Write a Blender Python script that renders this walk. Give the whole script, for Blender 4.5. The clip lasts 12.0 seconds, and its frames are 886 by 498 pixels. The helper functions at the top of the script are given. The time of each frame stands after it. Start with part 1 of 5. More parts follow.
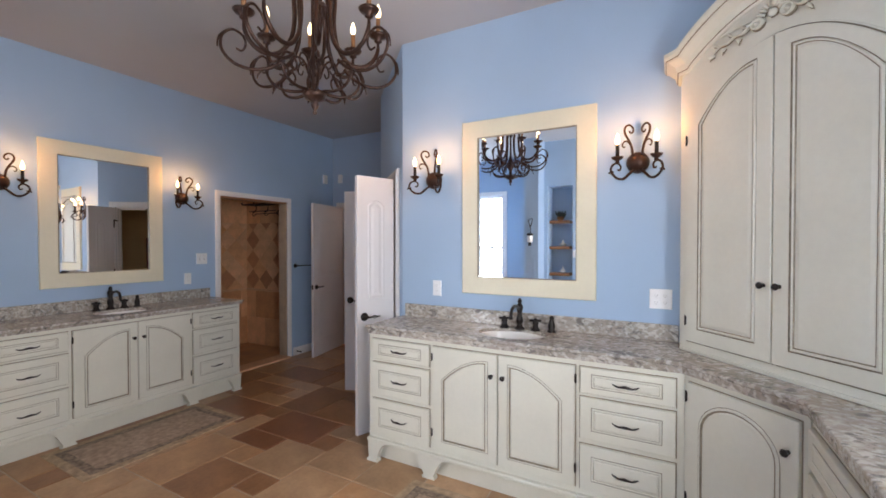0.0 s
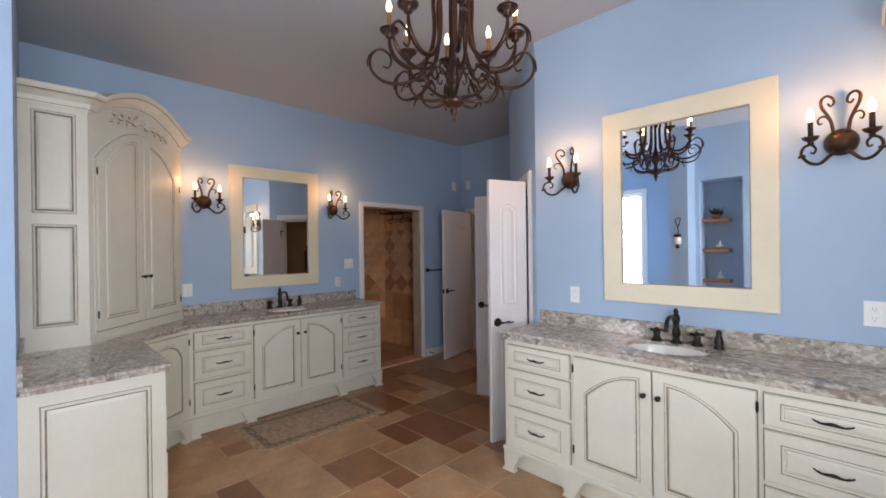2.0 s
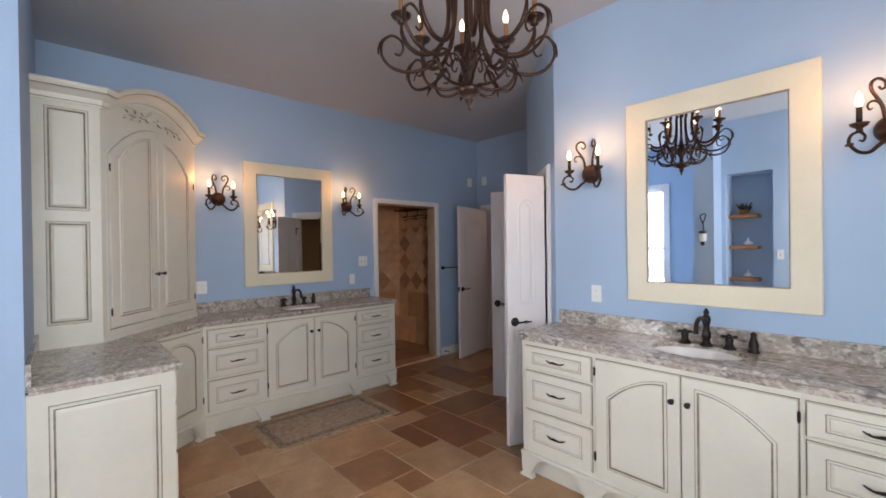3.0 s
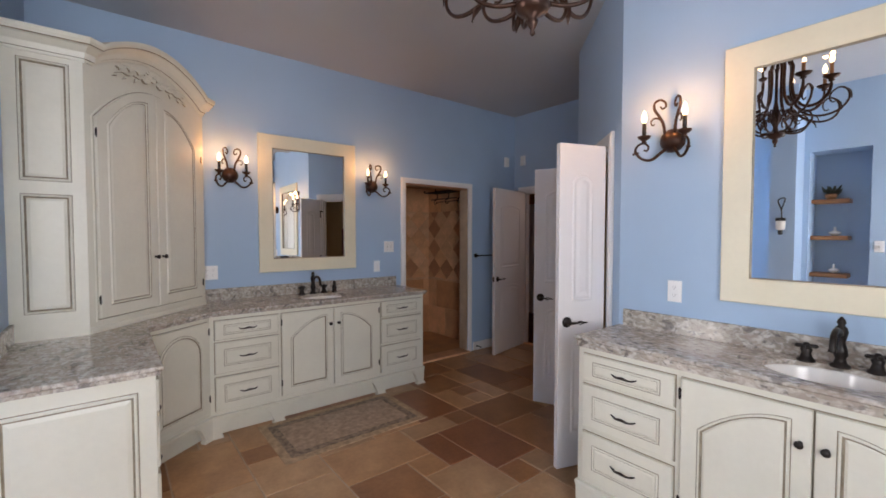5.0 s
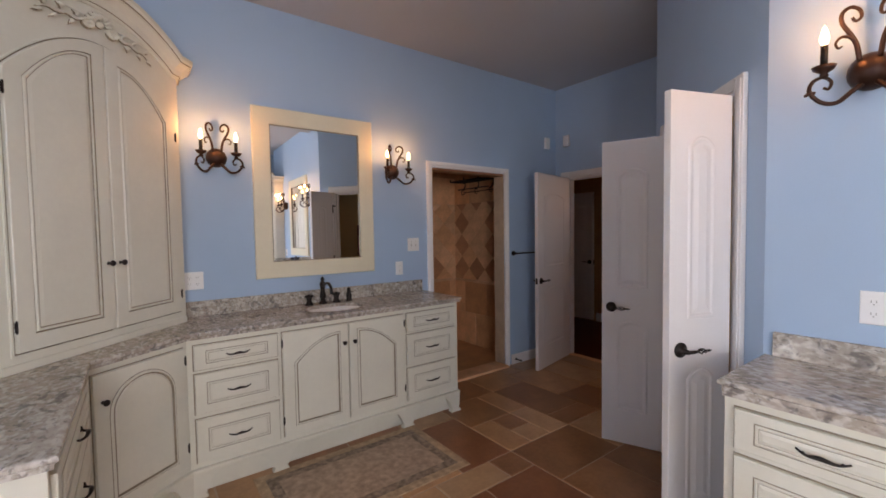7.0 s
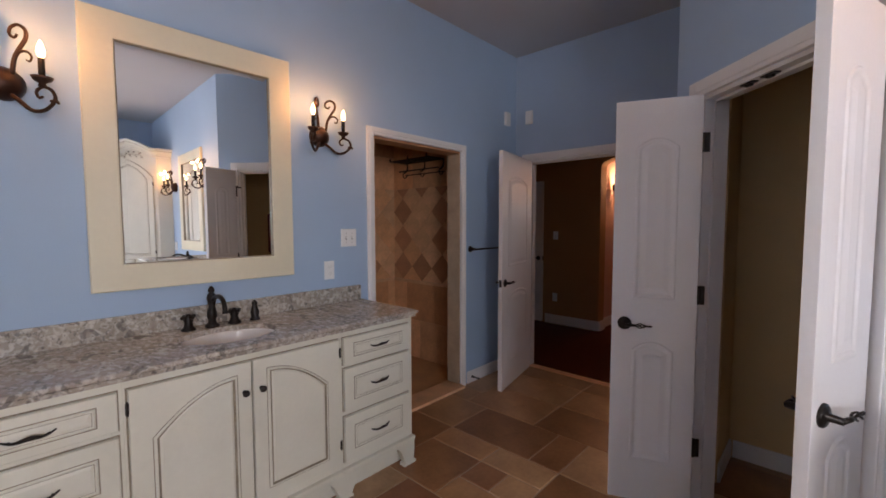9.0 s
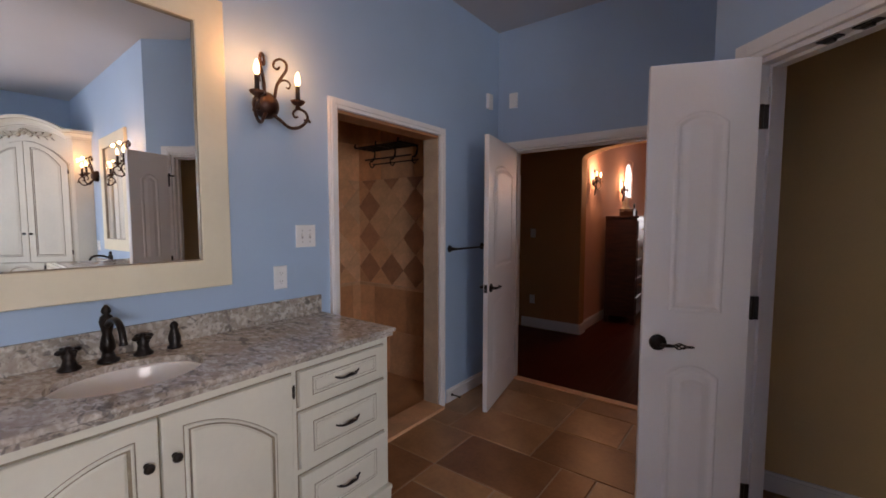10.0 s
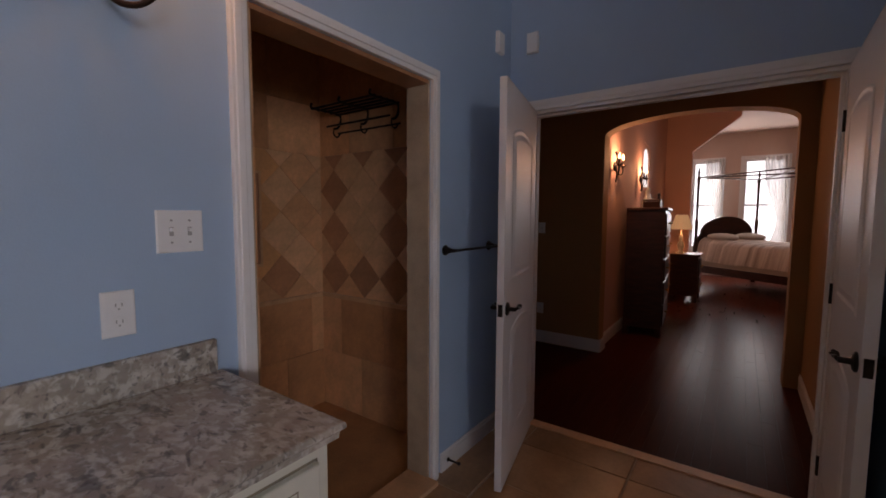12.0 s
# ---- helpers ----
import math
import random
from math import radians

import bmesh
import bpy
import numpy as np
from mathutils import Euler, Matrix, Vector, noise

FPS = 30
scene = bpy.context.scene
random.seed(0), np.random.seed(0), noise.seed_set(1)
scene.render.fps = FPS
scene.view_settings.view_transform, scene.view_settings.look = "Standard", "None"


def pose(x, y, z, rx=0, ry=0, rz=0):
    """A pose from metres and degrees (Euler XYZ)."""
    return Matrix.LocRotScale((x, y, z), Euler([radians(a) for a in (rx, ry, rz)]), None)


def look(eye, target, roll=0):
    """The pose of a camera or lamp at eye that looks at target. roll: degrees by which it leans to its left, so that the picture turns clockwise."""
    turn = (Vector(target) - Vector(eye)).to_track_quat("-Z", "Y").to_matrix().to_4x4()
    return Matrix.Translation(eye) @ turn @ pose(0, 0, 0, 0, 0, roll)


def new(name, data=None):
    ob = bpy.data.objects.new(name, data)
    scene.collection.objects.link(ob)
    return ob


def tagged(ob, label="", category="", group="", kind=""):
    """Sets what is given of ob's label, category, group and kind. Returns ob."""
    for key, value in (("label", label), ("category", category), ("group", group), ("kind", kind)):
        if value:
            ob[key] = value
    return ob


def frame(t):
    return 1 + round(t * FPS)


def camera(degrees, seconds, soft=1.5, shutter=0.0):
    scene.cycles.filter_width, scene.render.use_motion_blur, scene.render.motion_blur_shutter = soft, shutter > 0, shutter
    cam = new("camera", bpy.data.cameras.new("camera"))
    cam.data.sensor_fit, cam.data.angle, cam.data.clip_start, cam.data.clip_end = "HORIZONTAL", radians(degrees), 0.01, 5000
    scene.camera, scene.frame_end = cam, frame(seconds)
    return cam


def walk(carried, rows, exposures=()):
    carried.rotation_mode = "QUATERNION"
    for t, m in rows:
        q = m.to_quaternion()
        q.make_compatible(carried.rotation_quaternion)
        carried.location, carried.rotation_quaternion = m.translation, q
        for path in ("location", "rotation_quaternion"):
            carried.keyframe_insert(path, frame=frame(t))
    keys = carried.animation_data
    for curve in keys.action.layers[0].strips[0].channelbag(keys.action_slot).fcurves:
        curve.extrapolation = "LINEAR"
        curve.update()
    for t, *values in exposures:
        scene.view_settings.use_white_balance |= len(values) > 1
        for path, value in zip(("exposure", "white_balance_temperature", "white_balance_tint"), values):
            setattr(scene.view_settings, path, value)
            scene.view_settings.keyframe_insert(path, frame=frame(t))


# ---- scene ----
cam = camera(93.5, 12.0, soft=1.7)
METRES, EYE, TILT, LEAN, TURN = 3.94, 1.503, 0.0, 0.0, 28.6
ROWS = [
    (0.0, 0.0, 0.0, 0.0, 0.0, -0.75, -0.01),
    (0.5, -0.008, 0.0027, 0.0005, 4.6, -0.6, 0.05),
    (1.0, -0.0156, 0.005, 0.0007, 9.16, -0.33, 0.22),
    (1.5, -0.0203, 0.0083, 0.0003, 13.37, -0.12, 0.6),
    (2.0, -0.0217, 0.0121, -0.0004, 16.74, -0.01, 0.73),
    (2.5, -0.0229, 0.0196, -0.0014, 18.16, -0.09, 0.73),
    (3.0, -0.0278, 0.0356, -0.0016, 18.89, -0.3, 0.76),
    (5.0, -0.0833, 0.1483, -0.0072, 22.79, -2.04, -0.05),
    (5.5, -0.1015, 0.1873, -0.0068, 24.13, -2.37, -0.32),
    (6.0, -0.1326, 0.2269, -0.0088, 24.98, -2.55, -0.39),
    (6.5, -0.1674, 0.2665, -0.0102, 25.05, -2.43, 0.23),
    (7.0, -0.2003, 0.3084, -0.0115, 24.83, -2.5, 0.89),
    (9.0, -0.3347, 0.4996, -0.0172, 14.18, -3.55, 0.09),
    (9.5, -0.3649, 0.557, -0.0195, 11.19, -3.67, -0.14),
    (10.0, -0.3924, 0.6172, -0.0204, 8.88, -3.91, -0.1),
    (10.5, -0.41, 0.6817, -0.0235, 7.6, -4.21, 0.09),
    (11.0, -0.4242, 0.7469, -0.0243, 6.68, -4.37, -0.43),
    (11.5, -0.435, 0.8103, -0.026, 6.1, -4.48, -0.74),
    (12.0, -0.4406, 0.8707, -0.0296, 6.99, -4.57, -0.26),
]
walk(cam, [(t, pose(0, 0, EYE, TILT, LEAN, TURN) @ pose(METRES * x, METRES * y, METRES * z, 90 + pitch, roll, yaw)) for t, x, y, z, yaw, pitch, roll in ROWS],
     [(0.0, 0.25, 6350, 12), (3.0, 0.20, 6400, 12), (5.5, 0.21, 6450, 14), (7.0, 0.21, 6680, 16), (9.5, 0.31, 6600, 17), (11.0, 0.08, 6600, 18), (12.0, -0.27, 6680, 19)])

# ---- world and large lights ----
world = bpy.data.worlds.new("world")
scene.world = world
world.use_nodes = True
wn = world.node_tree
sky = wn.nodes.new("ShaderNodeTexSky")
sky.sky_type, sky.sun_disc, sky.sun_elevation, sky.sun_rotation = "NISHITA", False, radians(38), radians(150)
wn.nodes["Background"].inputs[1].default_value = 0.06
wn.links.new(sky.outputs[0], wn.nodes["Background"].inputs[0])

SUN = bpy.data.lights.new("sun", "SUN")
SUN.energy, SUN.angle, SUN.color = 2.5, radians(0.6), (1.0, 0.95, 0.88)
new("sun", SUN).matrix_world = look((3, -6, 8), (0, 0, 0))


def area_lamp(name, eye, target, w, h, watts, colour):
    lamp = bpy.data.lights.new(name, "AREA")
    lamp.shape, lamp.size, lamp.size_y, lamp.energy, lamp.color = "RECTANGLE", w, h, watts, colour
    ob = new(name, lamp)
    ob.matrix_world = look(eye, target)
    return ob


def bulb_lamp(name, at, watts, colour=(1.0, 0.46, 0.16), size=0.012):
    lamp = bpy.data.lights.new(name, "POINT")
    lamp.energy, lamp.color, lamp.shadow_soft_size = watts, colour, size
    new(name, lamp).location = at


DAY = (1.0, 0.975, 0.95)
# Main light: added at an east window that is not known to exist.
area_lamp("added_east_light", (1.17, -0.01, 1.65), (-4, -0.01, 1.4), 1.6, 1.35, 76, DAY)
# Fill from an added south window, evening out the far walls.
area_lamp("added_south_light", (0.30, -2.52, 1.65), (-0.6, 4, 1.4), 1.2, 1.55, 10, DAY)
area_lamp("alcove_window_light", (-3.05, -2.02, 1.45), (-2.6, 4, 1.4), 0.7, 1.8, 52, DAY)
area_lamp("bay_window_light", (-3.9, 13.94, 1.7), (-3.7, 0, 0.6), 0.55, 1.9, 27, DAY)
area_lamp("bay_window_light", (-2.8, 13.94, 1.7), (-2.9, 0, 0.6), 0.7, 1.9, 32, DAY)


# ---- mesh helpers ----
def part(name, bm, mats, parent=None, label="", smooth=False):
    """Link a bmesh as one mesh object under a thing or a part."""
    me = bpy.data.meshes.new(name)
    bmesh.ops.recalc_face_normals(bm, faces=bm.faces)
    bm.to_mesh(me)
    bm.free()
    for m in mats if isinstance(mats, (list, tuple)) else [mats]:
        me.materials.append(m)
    if smooth:
        me.polygons.foreach_set("use_smooth", [True] * len(me.polygons))
    ob = new(name, me)
    if parent:
        ob.parent = parent
    if label:
        ob["label"] = label
    return ob


def thing(name, m, label, category, group="", kind=""):
    ob = new(name)
    ob.empty_display_size = 0.1
    ob.matrix_world = m
    return tagged(ob, label, category, group, kind)


def box(bm, x0, x1, y0, y1, z0, z1, mi=0, bevel=0.0):
    vs = [bm.verts.new(p) for p in ((x0, y0, z0), (x1, y0, z0), (x1, y1, z0), (x0, y1, z0), (x0, y0, z1), (x1, y0, z1), (x1, y1, z1), (x0, y1, z1))]
    fs = [bm.faces.new([vs[i] for i in q]) for q in ((3, 2, 1, 0), (4, 5, 6, 7), (0, 1, 5, 4), (1, 2, 6, 5), (2, 3, 7, 6), (3, 0, 4, 7))]
    for f in fs:
        f.material_index = mi
    if bevel:
        es = list({e for f in fs for e in f.edges})
        bmesh.ops.bevel(bm, geom=es, offset=bevel, segments=2, affect="EDGES", profile=0.5)
    return fs


def boxbm(*a, **k):
    bm = bmesh.new()
    box(bm, *a, **k)
    return bm


def prism(bm, pts, z0, z1, mi=0):
    """Upright prism over a plan polygon."""
    lo, hi = [bm.verts.new((x, y, z0)) for x, y in pts], [bm.verts.new((x, y, z1)) for x, y in pts]
    n = len(pts)
    fs = [bm.faces.new(lo[::-1]), bm.faces.new(hi)] + [bm.faces.new((lo[i], lo[(i + 1) % n], hi[(i + 1) % n], hi[i])) for i in range(n)]
    for f in fs:
        f.material_index = mi


def slab_xz(bm, pts, y0, y1, mi=0):
    """Plate with an outline in x, z between two depths."""
    a, b = [bm.verts.new((x, y0, z)) for x, z in pts], [bm.verts.new((x, y1, z)) for x, z in pts]
    n = len(pts)
    fs = [bm.faces.new(a), bm.faces.new(b[::-1])] + [bm.faces.new((a[i], b[i], b[(i + 1) % n], a[(i + 1) % n])) for i in range(n)]
    for f in fs:
        f.material_index = mi


def inset(pts, d):
    """Polygon moved inwards by d; points counterclockwise."""
    out, n = [], len(pts)
    for i in range(n):
        p, q, r = Vector(pts[i - 1]), Vector(pts[i]), Vector(pts[(i + 1) % n])
        a, b = (q - p).normalized(), (r - q).normalized()
        na, nb = Vector((-a.y, a.x)), Vector((-b.y, b.x))
        k = na + nb
        k = k / max(0.35, k.length_squared / 2)
        out.append(tuple(q + k * d))
    return out


def relief(bm, pts, profile, y=0.0):
    """Raised front over an x, z outline: profile of (inset, height towards the viewer, material)."""
    prev = None
    for d, hgt, mi in profile:
        ring = [bm.verts.new((px, y - hgt, pz)) for px, pz in (pts(d) if callable(pts) else inset(pts, d))]
        if prev:
            n = len(ring)
            for i in range(n):
                bm.faces.new((prev[i], prev[(i + 1) % n], ring[(i + 1) % n], ring[i])).material_index = mi
        prev = ring
    bm.faces.new(prev).material_index = profile[-1][2]


def rect(x0, x1, z0, z1):
    return [(x0, z0), (x1, z0), (x1, z1), (x0, z1)]


def segment_arch(x0, x1, z0, zs, za, left, n=14, d=0.0):
    """Half of a segment arch with a corner at the spring, moved inwards by d."""
    x0, x1, z0, zs, za = x0 + d, x1 - d, z0 + d, zs - 0.3 * d, za - d
    w = x1 - x0
    k = [(i / n, zs + (za - zs) * (1 - (1 - i / n) ** 2)) for i in range(n + 1)]
    if left:
        return [(x0, z0), (x1, z0)] + [(x0 + w * a, z) for a, z in k[::-1]]
    return [(x0, z0), (x1, z0)] + [(x1 - w * a, z) for a, z in k]


def full_arch(x0, x1, z0, zs, za, n=14):
    c, w = (x0 + x1) / 2, (x1 - x0) / 2
    return [(x0, z0), (x1, z0)] + [(c + w * math.cos(math.pi * i / n), zs + (za - zs) * math.sin(math.pi * i / n)) for i in range(n + 1)]


def flat_arch(x0, x1, z0, zs, za, n=12):
    """Outline with a shallow curved head."""
    return [(x0, z0), (x1, z0)] + [(x1 + (x0 - x1) * i / n, zs + (za - zs) * (1 - (2 * i / n - 1) ** 2)) for i in range(n + 1)]


def tube(bm, pts, radii, seg=8, mi=0):
    """Round bar along a line of points."""
    pts = [Vector(p) for p in pts]
    if not isinstance(radii, (list, tuple)):
        radii = [radii] * len(pts)
    prev, n = None, len(pts)
    up = Vector((0.123, 0.345, 0.93)).normalized()
    for i, p in enumerate(pts):
        d = (pts[min(n - 1, i + 1)] - pts[max(0, i - 1)]).normalized()
        side = d.cross(up)
        if side.length < 0.05:
            side = d.cross(Vector((1, 0, 0)))
        side.normalize()
        upv = side.cross(d)
        up = upv.normalized()
        ring = [bm.verts.new(p + radii[i] * (math.cos(2 * math.pi * k / seg) * side + math.sin(2 * math.pi * k / seg) * up)) for k in range(seg)]
        if prev:
            for k in range(seg):
                bm.faces.new((prev[k], prev[(k + 1) % seg], ring[(k + 1) % seg], ring[k])).material_index = mi
        else:
            bm.faces.new(ring[::-1]).material_index = mi
        prev = ring
    bm.faces.new(prev).material_index = mi


def lathe(bm, profile, at=(0, 0, 0), seg=16, mi=0, axis="z"):
    """Turned shape: profile of (radius, height)."""
    prev = None
    turn = {"z": Matrix(), "y": Matrix.Rotation(radians(90), 4, "X"), "x": Matrix.Rotation(radians(90), 4, "Y")}[axis]
    for r, hgt in profile:
        ring = [bm.verts.new(Vector(at) + turn @ Vector((max(r, 0.0004) * math.cos(2 * math.pi * k / seg), max(r, 0.0004) * math.sin(2 * math.pi * k / seg), hgt))) for k in range(seg)]
        if prev:
            for k in range(seg):
                bm.faces.new((prev[k], prev[(k + 1) % seg], ring[(k + 1) % seg], ring[k])).material_index = mi
        else:
            bm.faces.new(ring[::-1]).material_index = mi
        prev = ring
    bm.faces.new(prev).material_index = mi


def spline(ctrl, n=6):
    """Smooth line through control points."""
    c = [Vector(p) for p in ctrl]
    c = [2 * c[0] - c[1]] + c + [2 * c[-1] - c[-2]]
    out = []
    for i in range(1, len(c) - 2):
        for k in range(n):
            t = k / n
            a, b, d, e = c[i - 1], c[i], c[i + 1], c[i + 2]
            out.append(0.5 * (2 * b + (d - a) * t + (2 * a - 5 * b + 4 * d - e) * t * t + (3 * b - a - 3 * d + e) * t ** 3))
    return out + [c[-2]]


# ---- materials ----
def mat(name, colour, rough=0.5, metal=0.0, var=0.06, scale=3.0, fine=60.0, bump=0.02, second=None, spec=0.5, rand=0.0, stretch=(1, 1, 1), coat=0.0):
    """Painted or natural surface with a broad and a fine variation and a light relief."""
    m = bpy.data.materials.new(name)
    m.use_nodes = True
    nt = m.node_tree
    b = nt.nodes["Principled BSDF"]
    tc, mp = nt.nodes.new("ShaderNodeTexCoord"), nt.nodes.new("ShaderNodeMapping")
    mp.inputs["Scale"].default_value = stretch
    nt.links.new(tc.outputs["Object"], mp.inputs[0])
    n1, n2 = nt.nodes.new("ShaderNodeTexNoise"), nt.nodes.new("ShaderNodeTexNoise")
    n1.inputs["Scale"].default_value, n2.inputs["Scale"].default_value = scale, fine
    n1.inputs["Detail"].default_value = n2.inputs["Detail"].default_value = 5
    nt.links.new(mp.outputs[0], n1.inputs["Vector"])
    nt.links.new(mp.outputs[0], n2.inputs["Vector"])
    mixn = nt.nodes.new("ShaderNodeMath")
    mixn.operation = "MULTIPLY_ADD"
    mixn.inputs[1].default_value = 0.35
    nt.links.new(n2.outputs["Fac"], mixn.inputs[0])
    nt.links.new(n1.outputs["Fac"], mixn.inputs[2])
    ramp = nt.nodes.new("ShaderNodeValToRGB")
    lo = second or tuple(c * (1 - 2.2 * var) for c in colour)
    hi = tuple(min(1, c * (1 + 1.2 * var)) for c in colour)
    ramp.color_ramp.elements[0].color, ramp.color_ramp.elements[1].color = (*lo, 1), (*hi, 1)
    ramp.color_ramp.elements[0].position, ramp.color_ramp.elements[1].position = 0.42, 0.92
    nt.links.new(mixn.outputs[0], ramp.inputs[0])
    out = ramp.outputs[0]
    if rand:
        info, hsv, mr = nt.nodes.new("ShaderNodeObjectInfo"), nt.nodes.new("ShaderNodeHueSaturation"), nt.nodes.new("ShaderNodeMapRange")
        mr.inputs[3].default_value, mr.inputs[4].default_value = 1 - rand, 1 + rand
        nt.links.new(info.outputs["Random"], mr.inputs[0])
        nt.links.new(mr.outputs[0], hsv.inputs["Value"])
        nt.links.new(out, hsv.inputs["Color"])
        out = hsv.outputs[0]
    nt.links.new(out, b.inputs["Base Color"])
    rr = nt.nodes.new("ShaderNodeMapRange")
    rr.inputs[3].default_value, rr.inputs[4].default_value = max(0.02, rough - 0.08), min(1, rough + 0.08)
    nt.links.new(n1.outputs["Fac"], rr.inputs[0])
    nt.links.new(rr.outputs[0], b.inputs["Roughness"])
    b.inputs["Metallic"].default_value = metal
    b.inputs["Specular IOR Level"].default_value = spec
    b.inputs["Coat Weight"].default_value = coat
    if bump:
        bp = nt.nodes.new("ShaderNodeBump")
        bp.inputs["Strength"].default_value, bp.inputs["Distance"].default_value = bump * 5, 0.004
        nt.links.new(n2.outputs["Fac"], bp.inputs["Height"])
        nt.links.new(bp.outputs[0], b.inputs["Normal"])
    return m


def glow(name, colour, strength):
    m = bpy.data.materials.new(name)
    m.use_nodes = True
    b = m.node_tree.nodes["Principled BSDF"]
    b.inputs["Base Color"].default_value = (*colour, 1)
    b.inputs["Emission Color"].default_value = (*colour, 1)
    b.inputs["Emission Strength"].default_value = strength
    return m


def granite_mat(name):
    m = mat(name, (0.43, 0.385, 0.33), 0.10, var=0.20, scale=5, fine=60, bump=0.0)
    nt = m.node_tree
    b = nt.nodes["Principled BSDF"]
    base = b.inputs["Base Color"].links[0].from_socket
    tc = nt.nodes.new("ShaderNodeTexCoord")
    for scale, thin, col, dist in ((40.0, (0.46, 0.60), (0.73, 0.71, 0.67), 0.5), (20.0, (0.54, 0.66), (0.34, 0.28, 0.235), 0.8), (55.0, (0.575, 0.64), (0.13, 0.12, 0.12), 0.5), (15.0, (0.575, 0.635), (0.085, 0.08, 0.085), 1.3), (8.0, (0.55, 0.70), (0.40, 0.34, 0.30), 0.8)):
        n = nt.nodes.new("ShaderNodeTexNoise")
        n.inputs["Scale"].default_value, n.inputs["Detail"].default_value, n.inputs["Distortion"].default_value = scale, 6, dist
        n.noise_dimensions = "4D"
        n.inputs["W"].default_value = scale
        mp = nt.nodes.new("ShaderNodeMapping")
        mp.inputs["Rotation"].default_value, mp.inputs["Scale"].default_value = (0.35, 0.5, 0.6), (0.75, 1.2, 1.1)
        nt.links.new(tc.outputs["Object"], mp.inputs["Vector"])
        nt.links.new(mp.outputs[0], n.inputs["Vector"])
        mr, mx = nt.nodes.new("ShaderNodeMapRange"), nt.nodes.new("ShaderNodeMix")
        mr.inputs[1].default_value, mr.inputs[2].default_value, mr.inputs[4].default_value = *thin, 0.63
        mx.data_type = "RGBA"
        nt.links.new(n.outputs["Fac"], mr.inputs[0])
        nt.links.new(mr.outputs[0], mx.inputs["Factor"])
        nt.links.new(base, mx.inputs["A"])
        mx.inputs["B"].default_value = (*col, 1)
        base = mx.outputs["Result"]
    nt.links.new(base, b.inputs["Base Color"])
    return m


BLUE = mat("blue_wall_paint", (0.40, 0.54, 0.725), 0.75, var=0.025, scale=1.4, fine=180, bump=0.02)
CEIL = mat("ceiling_paint", (0.50, 0.525, 0.57), 0.85, var=0.02, scale=1.2, fine=150, bump=0.02)
TRIM = mat("white_trim_paint", (0.84, 0.83, 0.83), 0.45, var=0.02, scale=2, fine=90, bump=0.01)
CREAM = mat("cream_cabinet_paint", (0.71, 0.70, 0.61), 0.4, var=0.035, scale=3, fine=40, bump=0.012)
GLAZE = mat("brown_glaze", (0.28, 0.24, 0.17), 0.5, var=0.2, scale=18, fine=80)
MFRAME = mat("mirror_frame_paint", (0.78, 0.73, 0.565), 0.4, var=0.03, scale=3, fine=40, bump=0.012)
MIRROR = mat("silvered_glass", (0.93, 0.94, 0.94), 0.0, 1.0, var=0.0, bump=0.0)
MIRROR.node_tree.nodes["Principled BSDF"].inputs["Roughness"].default_value = 0.005
for lk in list(MIRROR.node_tree.links):
    if lk.to_socket.name == "Roughness":
        MIRROR.node_tree.links.remove(lk)
GRANITE = granite_mat("granite")
IRON = mat("bronze_iron", (0.028, 0.017, 0.014), 0.38, 0.75, var=0.35, scale=14, fine=90, bump=0.05, second=(0.066, 0.031, 0.021))
BLACK = mat("oil_rubbed_bronze", (0.022, 0.018, 0.017), 0.35, 0.6, var=0.3, scale=20, fine=90)
PORCELAIN = mat("white_porcelain", (0.84, 0.83, 0.80), 0.12, var=0.01, bump=0.0)
PLASTIC = mat("white_plastic", (0.87, 0.88, 0.89), 0.35, var=0.01, bump=0.0)
SLOT = mat("dark_slot", (0.42, 0.42, 0.42), 0.6)
BULB = glow("lit_bulb", (1.0, 0.74, 0.42), 4.0)
CANDLE = mat("candle_sleeve", (0.30, 0.15, 0.065), 0.5, 0.3, var=0.2)
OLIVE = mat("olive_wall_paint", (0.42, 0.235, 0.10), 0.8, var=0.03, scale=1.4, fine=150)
# Olive paint lightened for the closet: the colour replaces light no lamp gives there.
CLOSET_LIT = mat("closet_olive_lightened", (0.76, 0.55, 0.28), 0.8, var=0.03, scale=1.4, fine=150)
PINK = mat("terracotta_wall_paint", (0.70, 0.44, 0.36), 0.8, var=0.04, scale=1.4, fine=150)
PALE = mat("bay_wall_paint", (0.66, 0.5, 0.42), 0.8, var=0.03, scale=1.4, fine=150)
WOOD = mat("dark_floor_wood", (0.075, 0.015, 0.007), 0.30, var=0.10, scale=4, fine=40, stretch=(6, 0.7, 1), rand=0.05, spec=0.03, bump=0.0)
DARKWOOD = mat("mahogany", (0.055, 0.017, 0.010), 0.33, var=0.3, scale=5, fine=40, stretch=(1, 1, 6))
GROUT = mat("grout", (0.49, 0.375, 0.27), 0.85, var=0.1, scale=8, fine=120, bump=0.04)

# ---- structure ----
CEILING = 3.06


